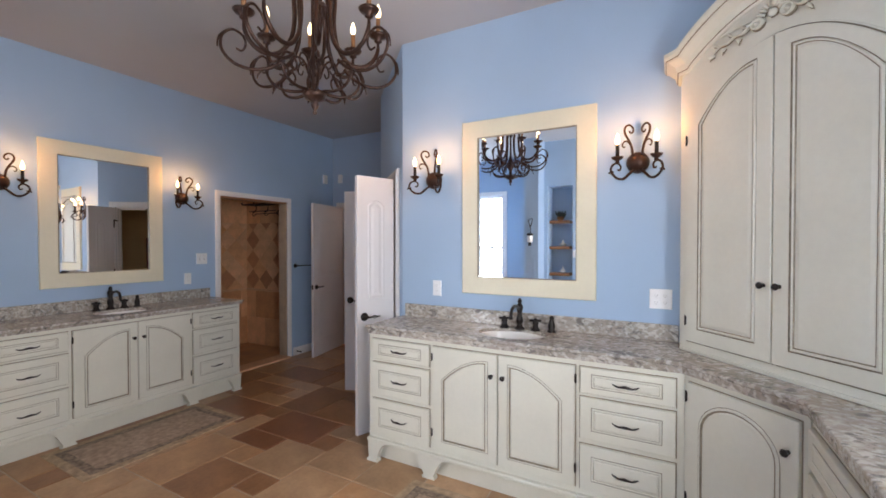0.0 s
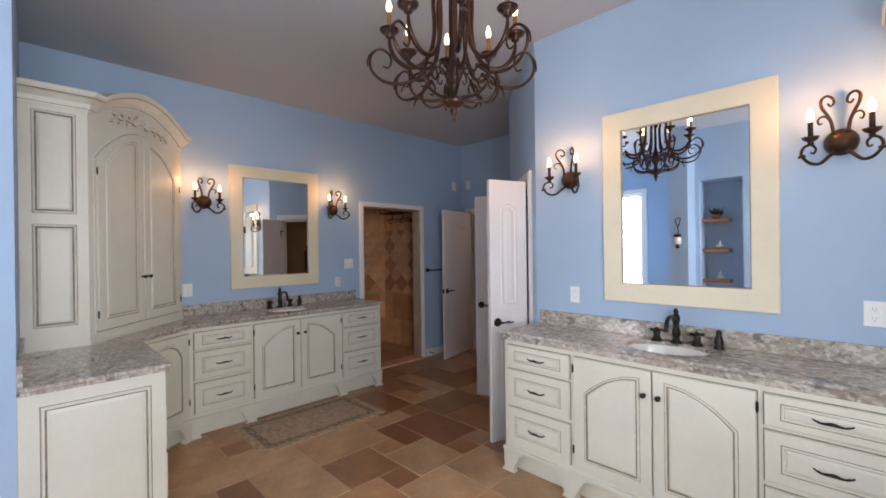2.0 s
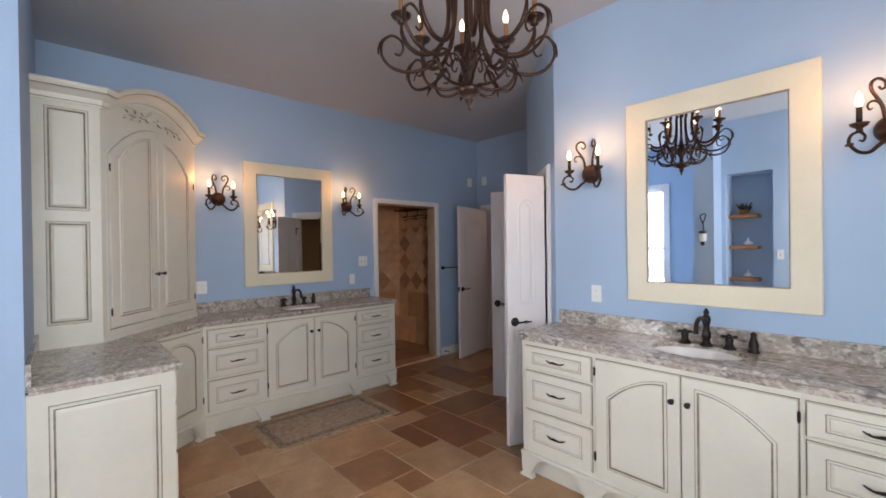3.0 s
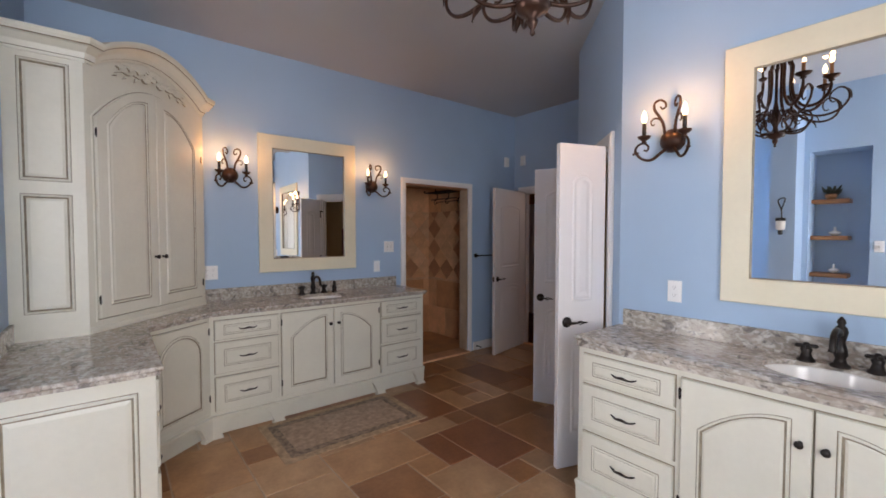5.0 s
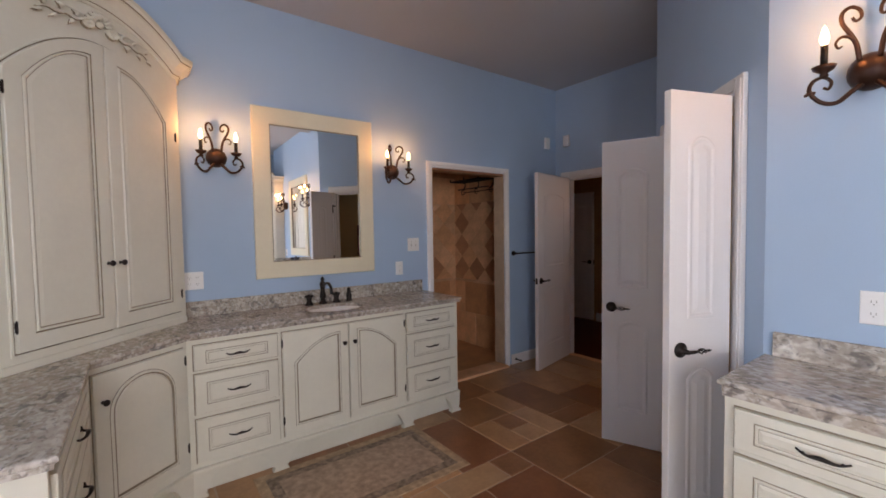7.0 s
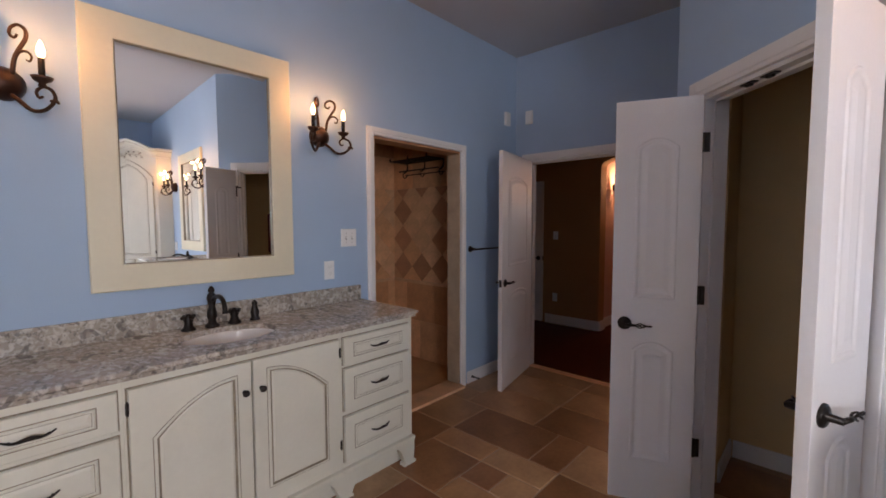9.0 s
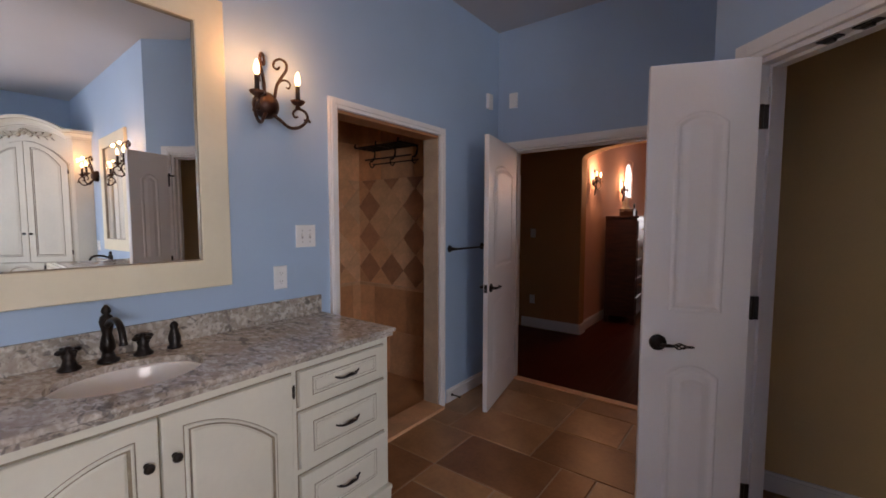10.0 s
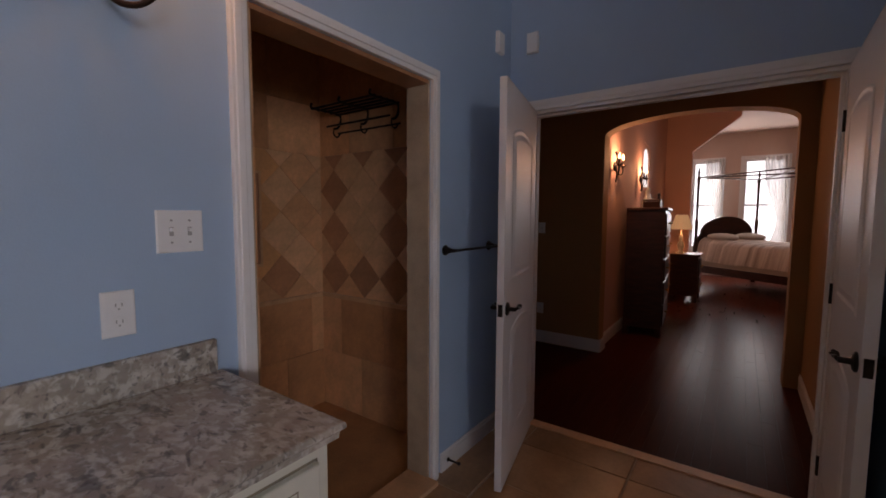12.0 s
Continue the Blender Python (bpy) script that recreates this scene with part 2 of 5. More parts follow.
def wall(name, p0, p1, thick, z1, mats, openings=(), z0=0.0):
    """Wall whose room face runs from p0 to p1; the room lies to the left of that line, the thickness to its right."""
    d = Vector(p1) - Vector(p0)
    n = d.length
    bm = bmesh.new()
    xs = 0.0
    for s0, s1, a, b in sorted(openings):
        box(bm, xs, s0, -thick, 0, z0, z1)
        if a > z0 + 0.01:
            box(bm, s0, s1, -thick, 0, z0, a)
        if b < z1 - 0.01:
            box(bm, s0, s1, -thick, 0, b, z1)
        xs = s1
    box(bm, xs, n, -thick, 0, z0, z1)
    ob = part(name, bm, mats)
    ob.matrix_world = pose(p0[0], p0[1], 0, 0, 0, math.degrees(math.atan2(d.y, d.x)))
    return tagged(ob, kind="structure")


XA, YB, YD, XE, XH = -4.43, 2.73, 4.69, -2.72, 1.05
C0, C1 = (-1.85, YB), (XE, 3.60)
wall("wall_vanity_west", (XA, YD + 0.13), (XA, -0.05), 0.14, CEILING, BLUE, [(YD + 0.13 - 3.835, YD + 0.13 - 2.900, 0, 2.04)])
wall("wall_bedroom_door", (XE, YD), (XA, YD), 0.13, CEILING, BLUE, [(2.81 + XE, 4.285 + XE, 0, 2.04)])
wall("wall_passage", C1, (XE, YD), 0.12, CEILING, BLUE)
CL = (Vector(C1) - Vector(C0)).length
wall("wall_closet", C0, C1, 0.12, CEILING, BLUE, [(0.21, 1.02, 0, 2.04)])
wall("wall_vanity_north", (XH, YB), C0, 0.12, CEILING, BLUE)
# The opening in this wall is added to let the east lamp in.
wall("wall_east", (XH, -2.4), (XH, YB), 0.14, CEILING, BLUE, [(1.57, 3.20, 0.98, 2.33)])
wall("wall_niche", (-1.70, -0.93), (-0.45, -0.93), 0.12, CEILING, BLUE, [(0.05, 0.53, 0.35, 2.375)])
# Unseen bay, made up to hold the south window and its lamp.
wall("wall_bay_west", (-0.45, -0.93), (-0.45, -2.4), 0.12, CEILING, BLUE)
wall("wall_south", (-0.45, -2.4), (XH, -2.4), 0.14, CEILING, BLUE, [(0.15, 1.35, 0.90, 2.45)])
bm = bmesh.new()
box(bm, -1.92, -1.70, -1.9, -0.60, 0, CEILING)
tagged(part("wall_pier", bm, BLUE), kind="structure")
wall("wall_alcove", (-3.7, -1.9), (-1.92, -1.9), 0.14, CEILING, BLUE, [(0.25, 0.98, 0.45, 2.40)])
wall("wall_alcove_side", (-3.7, -0.3), (-3.7, -1.9), 0.12, CEILING, BLUE)
tagged(part("wall_stub", boxbm(XA - 0.14, -2.67, -0.30, -0.05, 0, CEILING), BLUE), kind="structure")
bm = bmesh.new()
box(bm, -1.75, -1.10, -1.35, -1.25, 0.2, 2.5)
box(bm, -1.75, -1.65, -1.25, -1.05, 0.2, 2.5)
box(bm, -1.17, -1.07, -1.25, -1.05, 0.2, 2.5)
box(bm, -1.65, -1.17, -1.25, -1.05, 0.2, 0.35)
box(bm, -1.65, -1.17, -1.25, -1.05, 2.375, 2.5)
tagged(part("wall_niche_lining", bm, BLUE), kind="structure")
tagged(part("ceiling", boxbm(-4.6, 1.2, -2.55, 4.83, CEILING, CEILING + 0.1), CEIL), kind="structure")
floor = tagged(part("floor", boxbm(-4.57, 1.2, -2.55, 4.74, -0.1, -0.005), GROUT), kind="structure")


def casing(name, m, w, h, width=0.078, depth=0.022, jamb=0.12, label=""):
    """Door casing round an opening w by h, in the opening's own frame: x along the wall, y into it."""
    bm = bmesh.new()
    for a, b in ((-width, 0), (w, w + width)):
        box(bm, a, b, -depth, 0, 0, h + width, bevel=0.004)
        box(bm, a + 0.012 if a < 0 else a + 0.02, b - 0.02 if a < 0 else b - 0.012, -depth - 0.006, -depth + 0.001, 0, h + width - 0.02, bevel=0.003)
    box(bm, 0, w, -depth, 0, h, h + width, bevel=0.004)
    box(bm, -0.02, w + 0.02, -depth - 0.006, -depth + 0.001, h + 0.02, h + width - 0.012, bevel=0.003)
    if jamb:
        box(bm, -0.002, 0.018, 0, jamb, 0, h)
        box(bm, w - 0.018, w + 0.002, 0, jamb, 0, h)
        box(bm, 0.018, w - 0.018, 0, jamb, h - 0.018, h + 0.002)
        box(bm, 0.018, 0.030, 0.045, 0.08, 0, h - 0.018)
        box(bm, w - 0.030, w - 0.018, 0.045, 0.08, 0, h - 0.018)
        box(bm, 0.030, w - 0.030, 0.045, 0.08, h - 0.030, h - 0.018)
    ob = part(name, bm, TRIM)
    ob.matrix_world = m
    return tagged(ob, label, kind="structure")


casing("trim_shower", pose(XA, 2.900, 0, 0, 0, 90), 0.935, 2.04, width=0.056, jamb=0, label="white painted casing round the shower opening")
casing("trim_bedroom_door", pose(-4.285, YD, 0, 0, 0, 0), 1.475, 2.04, width=0.062, label="white painted casing of the bedroom double door")
ca = math.degrees(math.atan2(C0[1] - C1[1], C0[0] - C1[0]))
cdir = (Vector(C0) - Vector(C1)).normalized()
cs = Vector(C1) + cdir * (CL - 1.02)
casing("trim_closet", pose(cs.x, cs.y, 0, 0, 0, ca), 0.81, 2.04, label="white painted casing of the closet double door")

# closet shell
for nm, bx in (("wall_closet_west", (-2.60, -2.50, 3.75, 4.13, 0, 2.7)), ("wall_closet_north", (-2.60, -0.95, 4.13, 4.23, 0, 2.7)), ("wall_closet_east", (-1.05, -0.95, 2.85, 4.13, 0, 2.7))):
    tagged(part(nm, boxbm(*bx), CLOSET_LIT), kind="structure")
tagged(part("ceiling_closet", boxbm(-1.85, -0.95, 2.86, 4.4, 2.7, 2.8), CLOSET_LIT), kind="structure")
tagged(part("floor_closet", boxbm(-2.65, -0.95, 2.75, 4.4, -0.1, -0.004), mat("closet_floor_stone", (0.34, 0.22, 0.12), 0.4, var=0.15, scale=5)), kind="structure")

# shower shell
TRAV = mat("travertine_tile", (0.64, 0.335, 0.15), 0.5, var=0.12, scale=5, fine=60, rand=0.12)
bm = bmesh.new()
box(bm, -5.76, -5.64, 2.1, 4.25, 0, 2.6)
box(bm, -5.64, XA - 0.14, 4.13, 4.25, 0, 2.6)
box(bm, -5.64, XA - 0.14, 2.1, 2.2, 0, 2.6)
tagged(part("wall_shower", bm, TRAV), kind="structure")
tagged(part("ceiling_shower", boxbm(-5.76, XA - 0.14, 2.1, 4.25, 2.5, 2.6), TRAV), kind="structure")
tagged(part("floor_shower", boxbm(-5.76, XA - 0.0, 2.1, 4.25, -0.1, 0.0), TRAV), kind="structure")

# hall and bedroom shell
tagged(part("floor_bedroom", boxbm(-6.3, 1.5, 4.74, 14.2, -0.1, -0.008), WOOD), kind="structure")
tagged(part("ceiling_bedroom", boxbm(-6.3, 1.5, 4.83, 6.6, 2.75, 2.85), PALE), kind="structure")
tagged(part("ceiling_bay", boxbm(-4.6, 1.5, 6.6, 14.2, 3.3, 3.4), PALE), kind="structure")


def arch_wall(name, x0, x1, y0, y1, a0, a1, spring, crown, z1, mats):
    bm = bmesh.new()
    box(bm, x0, a0, y0, y1, 0, z1)
    box(bm, a1, x1, y0, y1, 0, z1)
    c, w, n = (a0 + a1) / 2, (a1 - a0) / 2, 20
    pts = [(c - w * math.cos(math.pi * i / n), spring + (crown - spring) * math.sin(math.pi * i / n)) for i in range(n + 1)]
    slab_xz(bm, [(a0, z1)] + pts + [(a1, z1)], y0, y1)
    return tagged(part(name, bm, mats), kind="structure")


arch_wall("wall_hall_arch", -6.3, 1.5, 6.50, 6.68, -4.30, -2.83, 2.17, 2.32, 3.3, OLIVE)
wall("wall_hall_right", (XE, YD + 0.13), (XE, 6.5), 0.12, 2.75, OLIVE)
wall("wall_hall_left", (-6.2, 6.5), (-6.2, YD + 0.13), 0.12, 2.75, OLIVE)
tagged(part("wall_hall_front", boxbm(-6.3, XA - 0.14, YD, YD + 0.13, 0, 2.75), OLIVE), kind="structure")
wall("wall_bedroom_left", (-4.33, 10.7), (-4.33, 6.68), 0.14, 3.3, PINK, [(1.60, 2.05, 1.80, 2.42)])
bm = bmesh.new()
slab_xz(bm, [(-4.47, 0), (-3.92, 0), (-3.92, 2.52), (-3.25, 3.05), (-3.25, 3.3), (-4.47, 3.3)], 10.7, 10.82)
tagged(part("wall_bedroom_return", bm, PINK), kind="structure")
wall("wall_bay_left", (-4.47, 14.0), (-4.47, 10.82), 0.12, 3.3, PALE)
wall("wall_bay_back", (1.4, 14.0), (-4.47, 14.0), 0.14, 3.3, PALE, [(1.4 + 2.42, 1.4 + 3.18, 0.62, 2.70), (1.4 + 3.61, 1.4 + 4.19, 0.62, 2.70)])
wall("wall_bedroom_right", (1.4, 6.5), (1.4, 14.0), 0.12, 3.3, PINK)
BACK = glow("bright_daylight", (0.92, 0.96, 1.0), 1.5)
TREES = glow("bright_yard", (0.92, 0.96, 1.0), 0.75)
nt = TREES.node_tree
nz, rp = nt.nodes.new("ShaderNodeTexNoise"), nt.nodes.new("ShaderNodeMapRange")
nz.inputs["Scale"].default_value, nz.inputs["Detail"].default_value, nz.inputs["Distortion"].default_value = 3.5, 5, 1.5
rp.inputs[1].default_value, rp.inputs[2].default_value, rp.inputs[3].default_value, rp.inputs[4].default_value = 0.38, 0.55, 0.38, 0.80
nt.links.new(nz.outputs["Fac"], rp.inputs[0])
nt.links.new(rp.outputs[0], nt.nodes["Principled BSDF"].inputs["Emission Strength"])
# The south and east backdrops stand behind the two added windows.
for nm, bx in (("backdrop_bay", (-4.8, -1.8, 14.6, 14.65, 0.0, 3.2)), ("backdrop_side", (-5.2, -5.15, 8.2, 9.8, 1.4, 2.8)), ("backdrop_alcove", (-3.8, -2.2, -2.4, -2.35, 0.2, 2.8)), ("backdrop_south", (-1.2, 1.2, -3.0, -2.95, 0.4, 3.0)), ("backdrop_east", (1.6, 1.65, -1.2, 1.3, 0.6, 2.7))):
    tagged(part(nm, boxbm(*bx), TREES if nm == "backdrop_alcove" else BACK), kind="structure")

# ---- cabinet work ----
CM = [CREAM, GLAZE]


def front_profile(h=0.018):
    return [(-0.0058, 0.0008, 1), (0.0, 0.001, 1), (0.0, h - 0.003, 0), (0.003, h, 0), (0.02, h, 0)]


def field_profile(h):
    return [(0.0, h + 0.0006, 1), (0.0034, h + 0.001, 1), (0.006, h + 0.0045, 0), (0.010, h + 0.005, 0), (0.0135, h + 0.0015, 0), (0.0150, h + 0.0015, 1), (0.0165, h + 0.0015, 0), (0.026, h + 0.0045, 0)]


def pull_bm():
    """Bar pull with a bow and leaf-shaped ends, centred on the origin."""
    bm = bmesh.new()
    pts = spline([(-0.062, -0.006, 0.004), (-0.045, -0.012, -0.004), (-0.028, -0.026, -0.002), (0, -0.030, 0.003), (0.028, -0.026, -0.002), (0.045, -0.012, -0.004), (0.062, -0.006, 0.004)], 4)
    tube(bm, pts, [0.0030 + 0.0022 * math.sin(math.pi * (i + 0.5) / len(pts)) + 0.0026 * math.exp(-((i / (len(pts) - 1) - 0.5) / 0.10) ** 2) for i in range(len(pts))], 6)
    for s in (-1, 1):
        tube(bm, [(0.044 * s, 0, -0.003), (0.044 * s, -0.014, -0.003)], 0.004, 6)
    return bm


def knob_bm():
    bm = bmesh.new()
    lathe(bm, [(0.009, 0), (0.007, 0.004), (0.005, 0.012), (0.012, 0.018), (0.015, 0.024), (0.012, 0.030), (0.004, 0.033)], seg=12, axis="y")
    return bm


def hinge_bm():
    bm = bmesh.new()
    tube(bm, [(0, -0.004, -0.026), (0, -0.004, 0.026)], 0.0038, 6)
    box(bm, -0.006, 0.006, -0.003, 0, -0.020, 0.020)
    return bm


def foot_bm(left=True, right=True):
    bm = bmesh.new()
    half = [(0.122, 0.150), (0.112, 0.136), (0.088, 0.122), (0.070, 0.098), (0.054, 0.064), (0.040, 0.036), (0.034, 0.024), (0.046, 0.015), (0.046, 0.0)]
    end = [(0.035, 0.150), (0.032, 0.066), (0.026, 0.024), (0.046, 0.015), (0.046, 0.0)]
    r = half if right else end
    l = [(-x, z) for x, z in half] if left else [(-x, z) for x, z in end]
    slab_xz(bm, (l + r[::-1])[::-1], -0.022, 0.020)
    return bm


def place(ob, x, y, z):
    ob.location = (x, y, z)
    return ob


def drawer_cabinet(m, w, label, x0=0.032, x1=0.0, feet=((0.03, False, True),), end=None, depth=0.50):
    """Three-drawer unit: x to the right, y into the cabinet."""
    t = thing("drawer_cabinet", m, label, "cabinet", "vanity cabinets")
    part("body", boxbm(0, w, 0, depth, 0.150, 0.884, bevel=0.002), CREAM, t)
    part("base_moulding", boxbm(-0.006 if end == "l" else 0.0, w + (0.006 if end == "r" else 0.0), -0.026, 0.02, 0.142, 0.166, bevel=0.006), CREAM, t)
    part("toe_board", boxbm(0.02, w - 0.0, 0.055, 0.07, 0.002, 0.150), CREAM, t)
    for z0, z1, dz in ((0.714, 0.850, 0.031), (0.470, 0.690, 0.048), (0.199, 0.438, 0.054)):
        bm = bmesh.new()
        relief(bm, rect(x0, w - x1, z0, z1), front_profile())
        relief(bm, rect(x0 + 0.056, w - x1 - 0.056, z0 + dz, z1 - dz), field_profile(0.018))
        d = part("drawer", bm, CM, t)
        part("handle", pull_bm(), BLACK, d, "dark bronze bar pull", True).location = ((x0 + w - x1) / 2, -0.018, (z0 + z1) / 2)
    for x, l, r in feet:
        part("foot", foot_bm(l, r), CREAM, t).location = (x, 0, 0)
    if end:
        bm = bmesh.new()
        relief(bm, rect(0.04, min(0.46, depth - 0.04), 0.20, 0.85), front_profile(0.010))
        p = part("side_panel", bm, CM, t)
        p.matrix_basis = pose(w, 0, 0, 0, 0, 90) if end == "r" else pose(0, depth, 0, 0, 0, -90)
    return t


def panel_profile(h):
    return [(0.0, h + 0.0006, 1), (0.003, h + 0.0012, 1), (0.006, h + 0.006, 0), (0.013, h + 0.007, 0), (0.018, h + 0.002, 1), (0.0215, h + 0.002, 1), (0.030, h + 0.006, 0)]


def sink_cabinet(m, w, label, depth=0.50):
    t = thing("sink_cabinet", m, label, "cabinet", "vanity cabinets")
    bm = bmesh.new()
    box(bm, 0, w, 0, depth, 0.150, 0.72)
    box(bm, 0, w, 0, 0.02, 0.72, 0.884)
    bmesh.ops.remove_doubles(bm, verts=bm.verts, dist=0.0001)
    part("body", bm, CREAM, t)
    part("base_moulding", boxbm(0, w, -0.026, 0.02, 0.142, 0.166, bevel=0.006), CREAM, t)
    part("toe_board", boxbm(0, w, 0.055, 0.07, 0.002, 0.150), CREAM, t)
    mid = w / 2
    for left in (True, False):
        x0, x1 = (0.012, mid - 0.004) if left else (mid + 0.004, w - 0.012)
        bm = bmesh.new()
        relief(bm, rect(x0, x1, 0.203, 0.850), front_profile())
        relief(bm, lambda d: segment_arch(x0 + (0.066 if left else 0.056), x1 - (0.056 if left else 0.066), 0.256, 0.652, 0.806, left, 16, d), panel_profile(0.018))
        d = part("door", bm, CM, t)
        part("knob", knob_bm(), BLACK, d, "dark bronze round knob", True).location = ((x1 - 0.032) if left else (x0 + 0.032), -0.018, 0.724)
        for z in (0.305, 0.784):
            part("hinge", hinge_bm(), BLACK, d).location = (x0 - 0.004 if left else x1 + 0.004, -0.016, z)
    return t


def corner_cabinet(m, w, knob_left, label):
    t = thing("corner_cabinet", m, label, "cabinet", "vanity cabinets")
    bm = bmesh.new()
    prism(bm, [(0, 0), (w, 0), (w - 0.06, 0.16), (0.06, 0.16)], 0.150, 0.884)
    part("body", bm, CREAM, t)
    part("base_moulding", boxbm(0, w, -0.026, 0.02, 0.142, 0.166, bevel=0.006), CREAM, t)
    part("toe_board", boxbm(0.02, w - 0.02, 0.055, 0.07, 0.002, 0.150), CREAM, t)
    bm = bmesh.new()
    x0, x1 = 0.028, w - 0.028
    relief(bm, rect(x0, x1, 0.203, 0.850), front_profile())
    relief(bm, full_arch(x0 + 0.06, x1 - 0.06, 0.256, 0.655, 0.806), panel_profile(0.018))
    d = part("door", bm, CM, t)
    part("knob", knob_bm(), BLACK, d, "dark bronze round knob", True).location = (x0 + 0.035 if knob_left else x1 - 0.035, -0.018, 0.724)
    for z in (0.305, 0.784):
        part("hinge", hinge_bm(), BLACK, d).location = (x1 + 0.004 if knob_left else x0 - 0.004, -0.016, z)
    for x in (0.03, w - 0.03):
        part("foot", foot_bm(x < 0.1 and False, True) if x < 0.1 else foot_bm(True, False), CREAM, t).location = (x, 0, 0)
    return t


# west vanity, along x = XA
MA = pose(-3.90, 0.893, 0, 0, 0, 90)
drawer_cabinet(MA, 0.488, "cream glazed three-drawer vanity cabinet with bronze pulls", x1=0.018, feet=((0.03, False, True), (0.470, True, True)))
sink_cabinet(MA @ pose(0.488, 0, 0), 0.884, "cream glazed sink cabinet with two arched doors")
drawer_cabinet(MA @ pose(1.372, 0, 0), 0.498, "cream glazed three-drawer cabinet at the end of the vanity", x0=0.018, x1=0.034, feet=((0.015, True, True), (0.463, True, False)), end="r")
corner_cabinet(pose(-3.603, 0.490, 0, 0, 0, 126.4), 0.502, True, "angled cream corner cabinet with one arched door")
drawer_cabinet(pose(-2.68, 0.490, 0, 0, 0, 180), 0.92, "cream glazed three-drawer cabinet on the short counter leg", x1=0.032, feet=((0.04, False, True),), end=None)
t = thing("end_panel", pose(-2.68, -0.05, 0, 0, 0, 90), "cream raised end panel closing the short counter leg", "panel")
part("board", boxbm(0.0, 0.545, -0.006, 0.018, 0.0, 0.884, bevel=0.003), CREAM, t)
bm = bmesh.new()
relief(bm, rect(0.07, 0.483, 0.13, 0.822), [(0, 0.0065, 1), (0.004, 0.007, 1), (0.008, 0.014, 0), (0.016, 0.014, 0), (0.020, 0.0075, 1), (0.024, 0.0075, 1), (0.040, 0.012, 0)])
part("raised_panel", bm, CM, t)
part("base_moulding", boxbm(-0.0, 0.555, -0.020, -0.006, 0.0, 0.09, bevel=0.004), CREAM, t)

# north vanity, along y = YB
YF = 2.297
MB = pose(-1.834, YF, 0)
drawer_cabinet(MB, 0.503, "cream glazed three-drawer cabinet at the end of the vanity", x0=0.034, x1=0.018, feet=((0.035, False, True), (0.485, True, True)), end="l", depth=0.43)
sink_cabinet(MB @ pose(0.503, 0, 0), 0.900, "cream glazed sink cabinet with two arched doors", depth=0.43)
drawer_cabinet(MB @ pose(1.403, 0, 0), 0.496, "cream glazed three-drawer vanity cabinet with bronze pulls", x0=0.016, x1=0.036, feet=((0.015, True, True), (0.463, True, False)), depth=0.43)
corner_cabinet(pose(0.065, YF, 0, 0, 0, -42.5), 0.522, False, "angled cream corner cabinet with one arched door")
drawer_cabinet(pose(0.452, YF - 0.353, 0, 0, 0, -90), 0.98, "cream glazed three-drawer cabinet on the short counter leg", x1=0.032, feet=((0.94, True, False),))


def worktop(name, pts, sink, label, up=0.0):
    """Granite top over a plan outline (counterclockwise), with an oval basin hole."""
    bm = bmesh.new()
    sx, sy, ax, ay = sink
    rings = []
    for d, z in ((0.007, 0.922), (0.002, 0.920), (0.0, 0.915), (0.0, 0.907), (0.004, 0.903), (0.010, 0.900), (0.012, 0.884)):
        rings.append([bm.verts.new((x, y, z + (up if z > 0.89 else 0))) for x, y in inset(pts, d)])
    n = len(pts)
    for a, b in zip(rings, rings[1:]):
        for i in range(n):
            bm.faces.new((a[i], b[i], b[(i + 1) % n], a[(i + 1) % n]))
    hole, low = [], []
    for i in range(32):
        c, s = math.cos(2 * math.pi * i / 32), math.sin(2 * math.pi * i / 32)
        hole.append(bm.verts.new((sx + ax * c, sy + ay * s, 0.922 + up)))
        low.append(bm.verts.new((sx + ax * c, sy + ay * s, 0.886)))
    for i in range(32):
        bm.faces.new((hole[i], hole[(i + 1) % 32], low[(i + 1) % 32], low[i]))
    for top, hl in ((rings[0], hole),):
        edges = [bm.edges.get((top[i], top[(i + 1) % n])) for i in range(n)] + [bm.edges.get((hl[i], hl[(i + 1) % 32])) for i in range(32)]
        bmesh.ops.triangle_fill(bm, use_beauty=True, edges=edges)
    return tagged(part(name, bm, GRANITE), label, "countertop")


UP = 0.018
worktop("worktop", [(XA, -0.05), (-2.645, -0.05), (-2.645, 0.520), (-3.585, 0.520), (-3.872, 0.900), (-3.872, 2.795), (XA, 2.795)], (-4.135, 1.83, 0.157, 0.212), "speckled grey granite worktop along the west vanity")
worktop("worktop", [(XH, 0.92), (XH, YB), (-1.848, YB), (-1.848, 2.268), (0.050, 2.268), (0.425, 1.924), (0.425, 0.92)], (-0.875, 2.50, 0.212, 0.160), "speckled grey granite worktop along the north vanity", UP)
for nm, bx, lb in (("backsplash", (XA, XA + 0.020, 0.935, 2.775, 0.922, 1.020), "granite backsplash strip on the blue wall"), ("backsplash", (-1.815, 0.045, YB - 0.020, YB, 0.922 + UP, 1.036), "granite backsplash strip on the blue wall"), ("backsplash", (-3.53, -2.65, -0.05, -0.030, 0.922, 1.020), "granite backsplash strip on the wall stub"), ("backsplash", (XH - 0.02, XH, 0.94, 1.83, 0.922 + UP, 1.036), "granite backsplash strip on the east wall")):
    tagged(part(nm, boxbm(*bx, bevel=0.003), GRANITE), lb, "backsplash")


